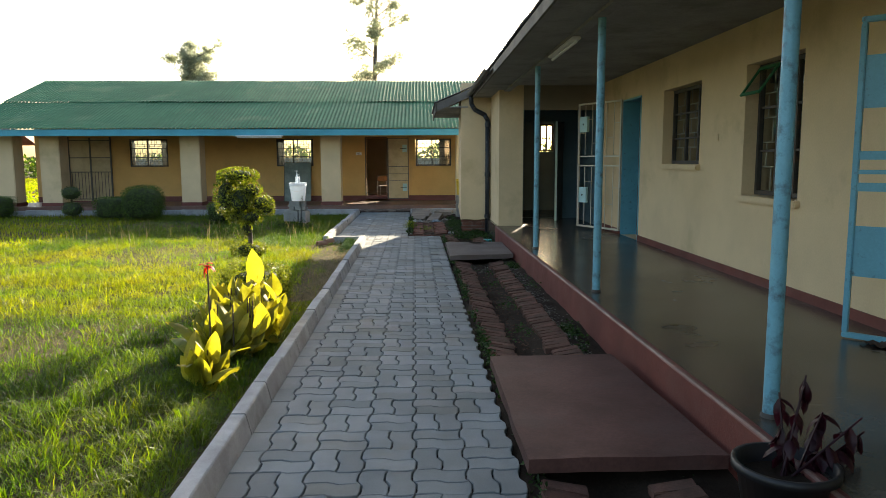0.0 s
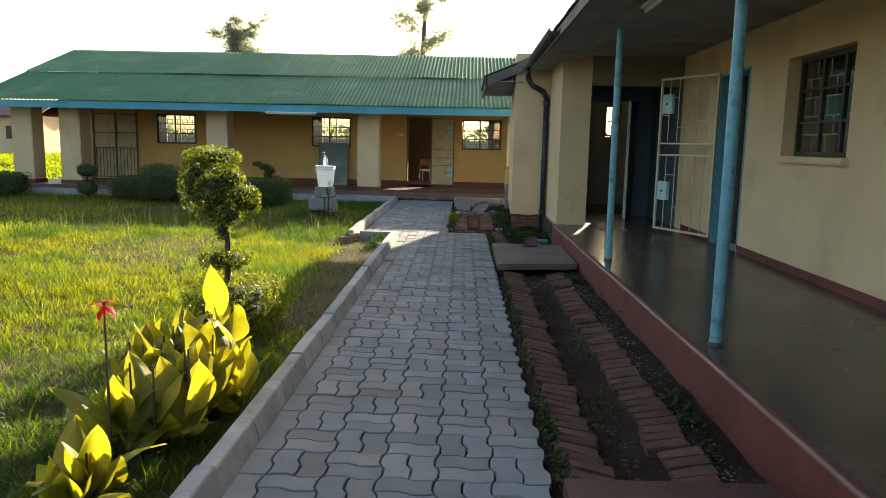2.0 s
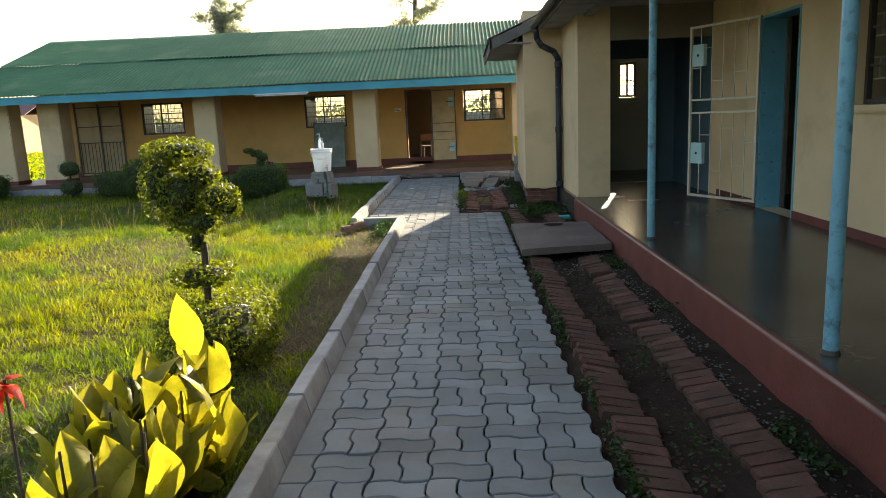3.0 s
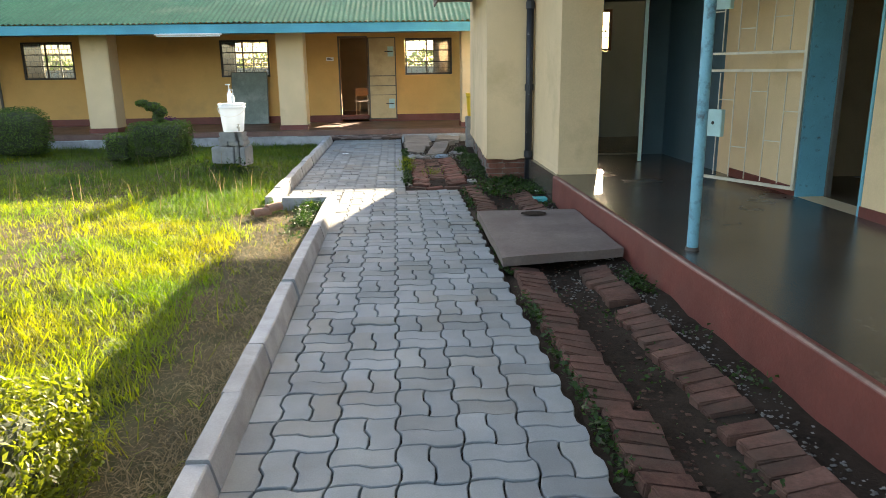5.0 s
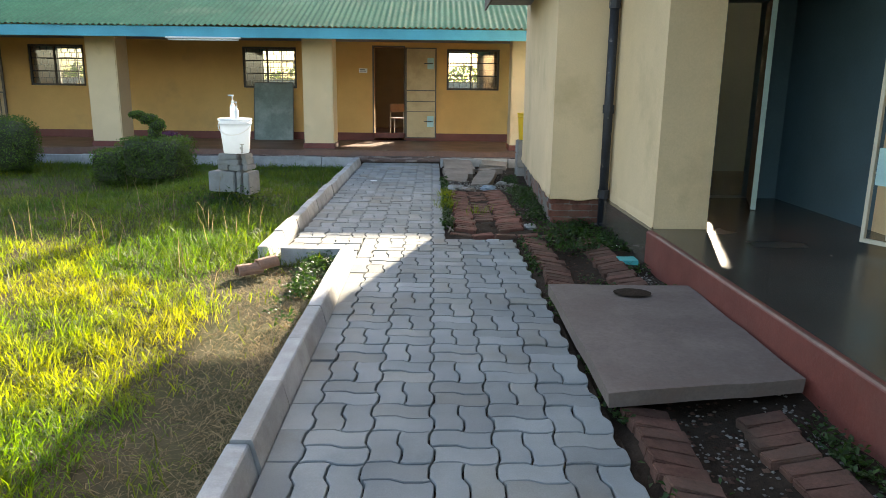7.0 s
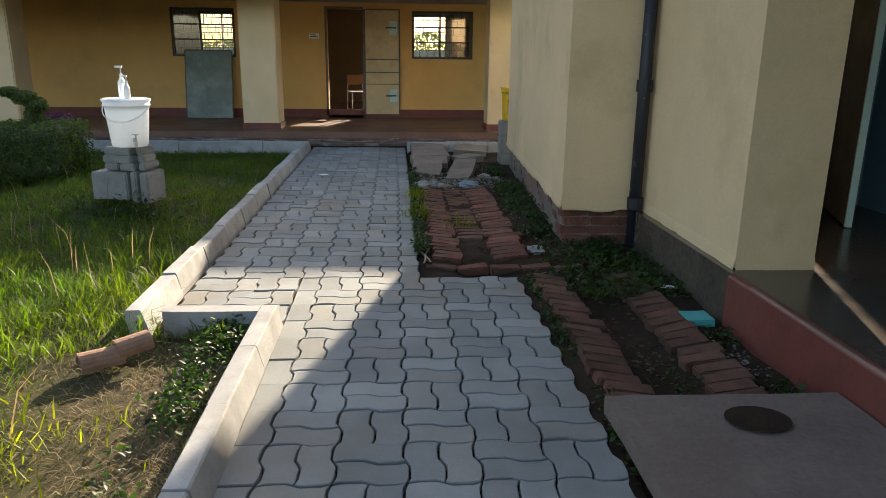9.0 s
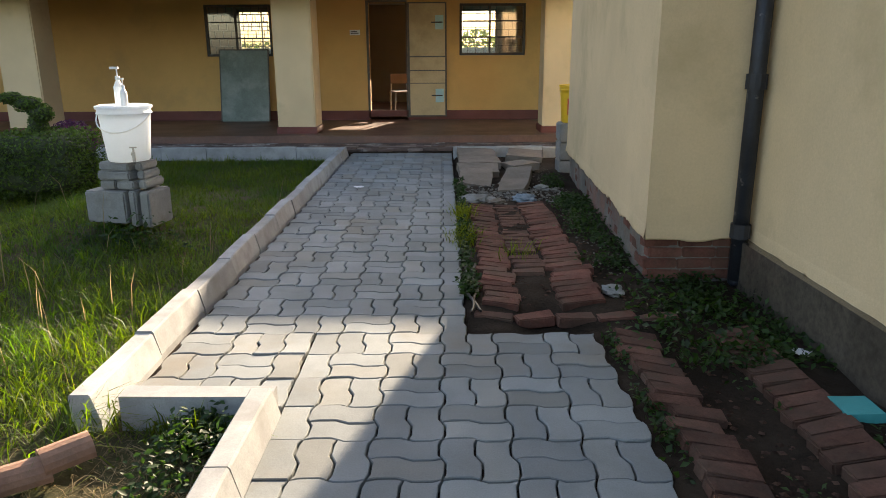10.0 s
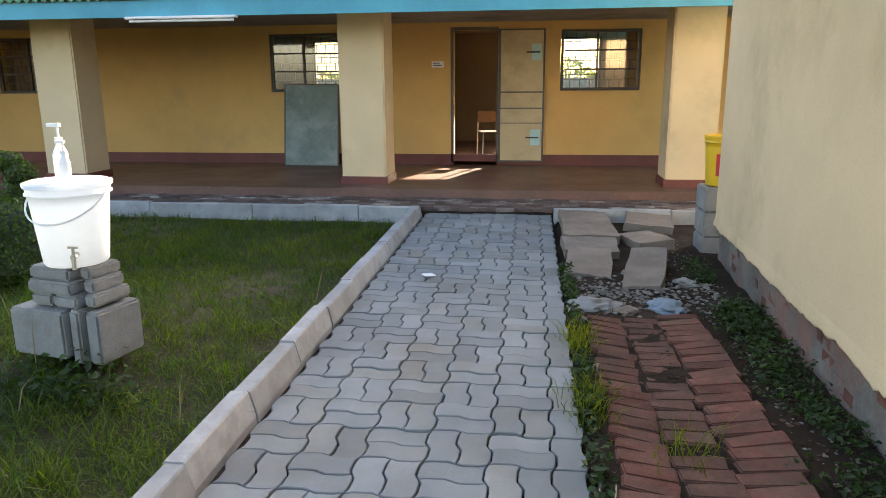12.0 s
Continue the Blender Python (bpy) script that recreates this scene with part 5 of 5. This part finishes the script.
weed_patch(1500, lambda: along(lambda y: kerb_x(y) - 0.12, 0.06, 11.8, 13.5, 0.9), 0.1, 0.032, "kerb_weeds", "broad-leaved weeds behind the kerb")
weed_patch(420, lambda: along(lambda y: -2.9, 0.22, 16.0, 16.2, 0.5), 0.3, 0.05, "block_weeds", "tall weeds in front of the cement blocks")
xy = np.array([[R.gauss(-0.29, 0.05), R.gauss(16.4 if R.random() < 0.5 else 17.3, 0.14)] for _ in range(500)] + [[R.gauss(0.1, 0.06), R.gauss(16.0, 0.1)] for _ in range(50)])
blades(xy, rng.uniform(0.1, 0.25, len(xy)), np.full(len(xy), 0.006), rng.uniform(0.3, 1.0, len(xy)), GRASS, "drain_grass", "tufts of green grass by the brick drain")


# ---- distance ----
def gum_tree(x, y, top, lean, crown, seed, label, leaf=0.22):
    root = empty("gum_tree", pose(x, y, -0.06), label, "tree", "far trees")
    q = random.Random(seed)
    bm = bmesh.new()
    tube(bm, (0, 0, 0), (lean * 0.5, 0, top * 0.55), 0.22, 9, 0.14)
    tube(bm, (lean * 0.5, 0, top * 0.55), (lean, 0, top), 0.14, 8, 0.03)
    part("trunk", bm, BARK, root, "", 0, True)
    pts = []
    for i, (h, ang, ln) in enumerate(crown):
        p0 = Vector((lean * h, 0, top * h))
        p1 = p0 + Vector((math.cos(ang) * ln, math.sin(ang) * ln * 0.6, ln * 0.55))
        bm = bmesh.new()
        tube(bm, p0, p1, 0.05, 6, 0.015)
        part("limb", bm, BARK, root)
        for j in range(16):
            c = p0.lerp(p1, q.uniform(0.45, 1.1)) + Vector((q.gauss(0, 0.22), q.gauss(0, 0.22), q.gauss(0, 0.2)))
            pts += [c + Vector((q.gauss(0, 0.17), q.gauss(0, 0.17), q.gauss(0, 0.15))) for _ in range(34)]
    P = np.array([list(p) for p in pts])
    v, f = leaf_cloud(P, np.tile(np.array([[0.0, -0.6, 0.4]]), (len(P), 1)), leaf, 1.0, 0.35)
    cr = new("crown", fast_mesh("crown", v, f, GUM))
    cr.parent = root
    return root


q = random.Random(3)
gum_tree(-3.05, 45, 14.5, 0.5, [(0.42 + 0.03 * i + q.uniform(-0.01, 0.01), q.uniform(0, 6.28), q.uniform(0.9, 1.9)) for i in range(20)], 5, "tall thin gum tree with a sparse open crown behind the roof", 0.2)
gum_tree(-18.7, 60, 10.6, 0.2, [(0.66 + 0.018 * i, q.uniform(0, 6.28), q.uniform(0.8, 1.9)) for i in range(18)], 6, "small round-crowned tree behind the roof", 0.24)
root = empty("outbuilding", pose(-44, 62, -0.06), "cream outbuilding with red-brown iron roof across the field", "building")
bm = bmesh.new()
ebox(bm, -8, 0, 0, 6.6, 6, 3.3)
part("wall", bm, CREAM, root)
for sgn in (0, 1):
    bm = bmesh.new()
    y0, y1 = (-0.8, 3) if not sgn else (6.8, 3)
    vs = [(-9, y0, 3.2), (7.6, y0, 3.2), (7.6, y1, 4.7), (-9, y1, 4.7)]
    a = [bm.verts.new(v) for v in vs]
    b = [bm.verts.new((v[0], v[1], v[2] + 0.05)) for v in vs]
    bm.faces.new(a), bm.faces.new(b)
    for i in range(4):
        bm.faces.new((a[i], a[i - 1], b[i - 1], b[i]))
    part("roof", bm, REDROOF, root, "red-brown corrugated roof slope")
for x in (-6, -2.5, 1.2, 4.4):
    bm = bmesh.new()
    ebox(bm, x, -0.05, 1.3, x + 1.3, -0.002, 2.4)
    part("window", bm, STEEL, root, "dark steel window")
bm = bmesh.new()
ebox(bm, -38, 74, -0.1, 30, 74.3, 1.9)
thing("boundary_wall", bm, KERB, "pale grey boundary wall across the field", "wall", "", "structure")
P = np.column_stack([rng.uniform(-60, 30, 9000), rng.uniform(76, 80, 9000), rng.uniform(0, 3.6, 9000) ** 1.0])
P[:, 2] *= np.array([0.7 + 0.5 * noise.noise((a * 0.25, 0, 0)) for a in P[:, 0]])
v, f = leaf_cloud(P, np.tile(np.array([[0.0, -1.0, 0.3]]), (len(P), 1)), 0.5, 0.8)
tagged(new("far_hedge", fast_mesh("far_hedge", v, f, HEDGE)), "dark line of far bushes behind the boundary wall", "bushes", "", "stuff")
P = np.column_stack([rng.uniform(-60, -14.5, 16000), rng.uniform(21, 70, 16000), np.full(16000, 0.0)])
v, f = leaf_cloud(P, np.tile(np.array([[0.0, -1.0, 0.2]]), (len(P), 1)), 0.3, 0.5, 0.3)
tagged(new("field_grass", fast_mesh("field_grass", v, f, GRASS)), "far field of sunlit yellow-green grass", "grass", "", "stuff")

# ---- kerbs ----
SKEW = 0.0085
def kerb_line(name, x0, y0, x1, y1, piece, label, side=-1):
    """Kerb stones end to end from (x0, y0) to (x1, y1), inner foot on the line; the top is chamfered to the inner side."""
    root = empty(name, Matrix(), label, "kerb", "", "structure")
    d = Vector((x1 - x0, y1 - y0, 0))
    n = max(1, round(d.length / piece))
    L = d.length / n
    bm = bmesh.new()
    prof = ((0, -0.14), (0, 0.0), (-0.03, 0.116), (-0.038, 0.124), (-0.113, 0.124), (-0.12, 0.117), (-0.12, -0.14))
    a = [bm.verts.new((side * -x, 0.004, z)) for x, z in prof]
    b = [bm.verts.new((side * -x, L - 0.004, z)) for x, z in prof]
    bm.faces.new(a), bm.faces.new(b)
    for i in range(len(prof)):
        bm.faces.new((a[i], a[i - 1], b[i - 1], b[i]))
    me = mesh_of(bm, KERB)
    ang = math.degrees(math.atan2(d.y, d.x)) - 90
    R2 = random.Random(5)
    for i in range(n):
        p = Vector((x0, y0, 0)) + d * (i / n)
        ob = new("kerb_stone", me)
        ob.parent = root
        ob.matrix_local = pose(p.x + R2.gauss(0, 0.003), p.y, R2.gauss(0, 0.004), R2.gauss(0, 0.25), R2.gauss(0, 0.6), ang + R2.gauss(0, 0.25))
    return root


GX, GY, BL = 0.36, 14.42, 0.27


def left_x(y):
    return GX - 5.5 * BL + SKEW * (GY - y)


kerb_line("kerb_lawn", left_x(-4), -4, left_x(13.54), 13.54, 0.585, "grey concrete kerb stones between paving and lawn", -1)
kerb_line("kerb_upper", -1.835 + SKEW * 0.8, 13.48, -1.835 - SKEW * 6.9, 21.3, 0.66, "grey concrete kerb stones along the upper paving", -1)
bm = bmesh.new()
rough_slab(bm, -1.76, 13.5, -0.14, left_x(13.5) - 0.02, 13.6, 0.1, 0.004, 3)
thing("kerb_return", bm, KERB, "mortared concrete kerb return at the path's jog", "kerb", "", "structure")
kerb_line("kerb_far", -1.98, 21.32, -14.5, 21.32, 0.66, "pale concrete kerb stones before the far veranda", -1)
kerb_line("kerb_far_east", 1.6, 21.32, -0.36, 21.32, 0.62, "pale concrete kerb stones above the broken drain", -1)
boxes("paving_bed", [(-15, 21.5, -0.16, 3.4, 22.35, 0.018)], SOIL, "dark paving bed", "paving")
boxes("path_bed", [(left_x(5) - 0.05, -4, -0.16, 0.42, 14.45, -0.03), (-1.88, 13.58, -0.16, -1.07, 14.46, -0.034), (-1.92, 14.3, -0.16, -0.35, 21.5, -0.038)], SOIL, "dark jointing soil under the pavers", "paving")

# ---- pavers: zigzag blocks in basket weave ----
WAVE = ((0.0, 0.0), (0.13, 0.0105), (0.4, 0.0125), (0.6, -0.0125), (0.87, -0.0105), (1.0, 0.0))
H2 = BL / 2


def edge_pts(half=None):
    if half is None:
        return list(WAVE)
    a = [p for p in WAVE if p[0] < 0.5] + [(0.5, 0.0)]
    b = [(0.5, 0.0)] + [p for p in WAVE if p[0] > 0.5]
    return a if half == 0 else b


def paver_outline(kind):
    """Outlines in a block of side BL: v0, v1 upright left and right; h0, h1 lying lower and upper; e: a single edge piece, straight outside."""
    P = []
    if kind in ("v0", "v1"):
        s = int(kind[1])
        x0, x1 = s * H2, s * H2 + H2
        P += [(BL * t, w) for t, w in edge_pts(s)]
        P += [(x1 + w, BL * t) for t, w in edge_pts()][1:]
        P += [(BL * t, BL + w) for t, w in reversed(edge_pts(s))][1:]
        P += [(x0 + w, BL * t) for t, w in reversed(edge_pts())][1:-1]
    elif kind in ("h0", "h1"):
        s = int(kind[1])
        z0, z1 = s * H2, s * H2 + H2
        P += [(BL * t, z0 + w) for t, w in edge_pts()]
        P += [(BL + w, BL * t) for t, w in edge_pts(s)][1:]
        P += [(BL * t, z1 + w) for t, w in reversed(edge_pts())][1:]
        P += [(w, BL * t) for t, w in reversed(edge_pts(s))][1:-1]
    elif kind == "eL":
        P = [(H2 + 0.002, 0), (BL, 0)] + [(BL + w, BL * t) for t, w in edge_pts()][1:] + [(H2 + 0.002, BL)]
    else:
        P = [(0, 0), (H2, 0)] + [(H2 + 0.6 * w, BL * t) for t, w in edge_pts()][1:] + [(w, BL * t) for t, w in reversed(edge_pts())][:-1]
    c = [Vector((x - H2, y - H2)) for x, y in P]
    return c


def inset(c, d):
    out = []
    for i, p in enumerate(c):
        e0, e1 = (p - c[i - 1]).normalized(), (c[(i + 1) % len(c)] - p).normalized()
        nn = (Vector((-e0.y, e0.x)) + Vector((-e1.y, e1.x)))
        out.append(p + nn.normalized() * d)
    return out


def paver_data(kind):
    c = paver_outline(kind)
    rings = [(inset(c, 0.0042), -0.034), (inset(c, 0.0044), -0.004), (inset(c, 0.0078), 0.0)]
    verts = [(p.x, p.y, z) for r, z in rings for p in r]
    n = len(c)
    faces = [tuple(2 * n + i for i in range(n))]
    for k in (0, 1):
        faces += [(k * n + i, k * n + (i + 1) % n, (k + 1) * n + (i + 1) % n, (k + 1) * n + i) for i in range(n)]
    return verts, faces


DATA = {k: paver_data(k) for k in ("v0", "v1", "h0", "h1", "eL", "eR")}
SHARED = {k: raw("paver", *DATA[k], PAVER) for k in DATA}


def pave(name, x_left, n, y0, y1, edge, near, label, phase):
    """A strip of paving whose columns start at x_left at GY; edge 'L' or 'R' gives the single row; pieces within near are objects, the rest one mesh."""
    root = empty(name, Matrix(), label, "pavement", "", "structure")
    R3 = random.Random(n + phase)
    rest_v, rest_f, count = [], [], 0
    rows = range(math.floor((y0 - GY) / BL), math.ceil((y1 - GY) / BL))
    for j in rows:
        y = GY + BL * (j + 0.5)
        cols = [(i, k) for i in range(n) for k in (("v0", "v1") if (i + j + phase) % 2 else ("h0", "h1"))]
        cols += [(-1, "eL")] if edge == "L" else [(n, "eR")]
        for i, k in cols:
            x = x_left + BL * (i + 0.5) + SKEW * (GY - y)
            m = pose(x, y, R3.gauss(0, 0.0022), R3.gauss(0, 0.5), R3.gauss(0, 0.5), math.degrees(SKEW) + R3.gauss(0, 0.35))
            if near[0] < y < near[1] and count < 318:
                count += 1
                ob = new("paver", SHARED[k])
                ob.parent = root
                ob.matrix_local = m
            else:
                o = len(rest_v)
                rest_v += [m @ Vector(v) for v in DATA[k][0]]
                rest_f += [tuple(o + q for q in f) for f in DATA[k][1]]
    if rest_v:
        ob = new("more_pavers", raw("more_pavers", rest_v, rest_f, PAVER_REST))
        ob.parent = root
        tagged(ob, "", "", "", "stuff")
    return root


pave("pavement_lower", GX - 5 * BL, 5, -3.0, 14.42, "L", (6.9, 14.45), "grey zigzag concrete pavers laid in pairs", 0)
pave("pavement_upper", -0.32 - 5.5 * BL, 5, 14.42, 21.48, "R", (14.4, 21.6), "grey zigzag concrete pavers laid in pairs, dusty", 1)

pave("pavement_corner", -0.32 - 5.5 * BL, 2, 13.72, 14.42, "R", (13.5, 14.5), "grey zigzag concrete pavers filling the path's jog", 1)

# ---- far veranda's brick strip, brick drains, rubble ----
root = empty("brick_strip", Matrix(), "dark stained paving bricks with pale worn ones before the far veranda", "pavement", "", "structure")
bm = bmesh.new()
ebox(bm, -0.108, -0.052, -0.03, 0.108, 0.052, 0.0)
sb = mesh_of(bm, DARKPAVE, 0.004)
R4 = random.Random(2)
for j in range(8):
    for i in range(36):
        x = -6.3 + 0.224 * i + (0.112 if j % 2 else 0)
        ob = new("paving_brick", sb)
        ob.parent = root
        ob.matrix_local = pose(x, 21.56 + 0.11 * j, 0.05 + R4.gauss(0, 0.003), R4.gauss(0, 1), R4.gauss(0, 1), R4.gauss(0, 1))
bm = bmesh.new()
ebox(bm, -0.11, -0.05, -0.035, 0.11, 0.05, 0.035)
for v in bm.verts:
    v.co += Vector((noise.noise(v.co * 30), noise.noise(v.co * 31), noise.noise(v.co * 29))) * 0.008
db = mesh_of(bm, OLDBRICK, 0.007)
db2 = db.copy()
db2.materials.clear()
db2.materials.append(BRICK)


def brick_row(root, me, x, y0, y1, tilt, step=0.112, z=-0.035, yaw=0.0, gap=0.0, sx=1.0):
    y = y0
    while y < y1:
        if R4.random() >= gap:
            ob = new("brick", me)
            ob.parent = root
            ob.matrix_local = pose(x + R4.gauss(0, 0.014) + 0.006 * (12 - y) * (1 if y < 14.6 else 0), y, z + R4.gauss(0, 0.0025), R4.gauss(0, 0.7), tilt + R4.gauss(0, 1.4), yaw + R4.gauss(0, 2.0)) @ Matrix.Diagonal((sx, 1.03, 1.0, 1.0))
        y += step * R4.uniform(0.97, 1.06)


dr = empty("brick_drain", Matrix(), "shallow drain lined with worn brown bricks, silted with soil", "drain", "", "structure")
for y0, y1 in ((1.6, 2.95), (4.95, 10.6), (12.5, 14.5)):
    brick_row(dr, db, 0.59, y0, y1, 10, yaw=-3, z=-0.034, step=0.104)
    brick_row(dr, db, 1.11, y0, y1, -7, yaw=2, gap=0.02, z=-0.034, step=0.104)
du = empty("brick_drain_upper", Matrix(), "upper stretch of drain lined with red bricks", "drain", "", "structure")
brick_row(du, db2, -0.1, 14.95, 17.75, 7, z=-0.034, step=0.104, yaw=-6)
brick_row(du, db, 0.14, 15.6, 17.75, 0, z=-0.046, gap=0.08, step=0.106)
brick_row(du, db2, 0.4, 14.95, 17.85, -5, z=-0.028, sx=1.2, step=0.104, yaw=3)
for i in range(5):
    ob = new("brick", db2 if i % 2 else db)
    ob.parent = du
    ob.matrix_local = pose(-0.16 + 0.235 * i, 14.72 + R4.gauss(0, 0.012), -0.046, R4.gauss(0, 2), R4.gauss(0, 3), R4.gauss(0, 6))
pb = empty("plinth_brickwork", Matrix(), "red bricks bared below the wing's plaster", "bricks", "", "structure")
for j in range(4):
    for i in range(3):
        ob = new("brick", db2)
        ob.parent = pb
        ob.matrix_local = pose(1.0 + 0.222 * i - (0.03 if j % 2 else 0.0), 15.428, 0.02 + 0.074 * j, R4.gauss(0, 1.5), R4.gauss(0, 1.5), R4.gauss(0, 1.5))
for i in range(30):
    y = 15.52 + 0.23 * (i % 8) + (0.11 if i // 8 % 2 else 0) if i < 20 else R4.uniform(17.3, 19.3)
    ob = new("brick", db2)
    ob.parent = pb
    ob.matrix_local = pose(0.945 + (y - 15.4) * 0.042, y, (0.05, 0.125, 0.2, 0.255)[i % 4], R4.gauss(0, 2), R4.gauss(0, 1), 88 + R4.gauss(0, 2))
for k, (x0, y0, x1, y1, z, rx, ry, rz) in enumerate(((-0.29, 20.05, 0.24, 21.22, 0.05, 2, 1, 2), (-0.3, 19.5, 0.2, 19.88, 0.03, 7, 2, 5), (-0.29, 18.78, 0.08, 19.38, 0.02, 9, 3, -5), (0.19, 18.52, 0.5, 19.36, 0.02, 8, -5, -12), (0.33, 19.68, 0.66, 20.42, 0.03, -5, -5, 10), (0.4, 20.62, 0.9, 21.2, 0.04, 3, 4, -7))):
    bm = bmesh.new()
    w, d = (x1 - x0) / 2, (y1 - y0) / 2
    rough_slab(bm, -w, -d, -0.05, w, d, 0.04, 0.025, 3, 2.0 * k)
    ob = thing("broken_slab", bm, CONCRETE, "broken tilted concrete slab at the drain's end", "slab", "broken slabs")
    ob.matrix_world = pose((x0 + x1) / 2, (y0 + y1) / 2, z, rx, ry, rz)
for k, (x, y, s) in enumerate(((-0.14, 18.0, 0.17), (0.07, 17.9, 0.1), (0.36, 18.02, 0.16), (0.62, 18.7, 0.09), (-0.24, 17.7, 0.06), (-0.2, 16.9, 0.05), (0.62, 15.15, 0.09))):
    bm = bmesh.new()
    core(bm, (0, 0, 0), (s, s * 0.7, s * 0.35), 0.5, 3.0 * k)
    ob = thing("stone", bm, BLUESTONE if k == 2 else BLOCK if k % 3 == 0 else CONCRETE, "grey angular stone lying in the drain", "stone", "drain stones")
    ob.matrix_world = pose(x, y, -0.01, 0, 0, 47 * k)
# Gravel, crumbs of brick and dead leaves on the bare soil.
gv2, gf2 = [], []
octa = [(1, 0, 0), (-1, 0, 0), (0, 1, 0), (0, -1, 0), (0, 0, 0.8), (0, 0, -0.8)]
of = [(0, 2, 4), (2, 1, 4), (1, 3, 4), (3, 0, 4), (2, 0, 5), (1, 2, 5), (3, 1, 5), (0, 3, 5)]
for k in range(2600):
    u = R4.random()
    if u < 0.5:
        x, y = R4.gauss(1.3, 0.06), R4.uniform(4, 13.4)
    elif u < 0.62:
        x, y = R4.uniform(0.55, 1.2), R4.gauss(10.3, 0.25)
    elif u < 0.85:
        x, y = R4.uniform(-0.3, 0.8), R4.gauss(18.45, 0.3)
    else:
        x, y = R4.uniform(0.6, 0.88), R4.uniform(15.5, 20.5)
    s = R4.uniform(0.004, 0.014) * (1.9 if 0.62 < u < 0.85 else 1)
    o, a = len(gv2), R4.uniform(0, 3)
    z = drain_z(x, y) + 0.3 * s
    gv2 += [(x + s * (px * math.cos(a) - py * math.sin(a)) * R4.uniform(0.7, 1.3), y + s * (px * math.sin(a) + py * math.cos(a)), z + s * pz * 0.7) for px, py, pz in octa]
    gf2 += [tuple(o + i for i in f) for f in of]
tagged(new("gravel", raw("gravel", gv2, gf2, STONE)), "scattered pale gravel and rubble crumbs", "gravel", "", "stuff")

cv, cf = [], []
for k in range(1500):
    x, y = (R4.gauss(0.87, 0.13), R4.uniform(5.1, 14.5)) if k % 3 else (R4.uniform(-0.2, 0.75), R4.uniform(14.9, 18.5))
    sz, a = R4.uniform(0.006, 0.022), R4.uniform(0, 3)
    o, z = len(cv), drain_z(x, y) + 0.004
    cv += [(x + sz * (px * math.cos(a) - py * math.sin(a)), y + sz * (px * math.sin(a) + py * math.cos(a)), z + sz * pz * 0.5) for px, py, pz in octa]
    cf += [tuple(o + i for i in f) for f in of]
tagged(new("brick_crumbs", raw("brick_crumbs", cv, cf, CRUMB)), "crumbs of red brick and clods on the silted drain", "rubble", "", "stuff")
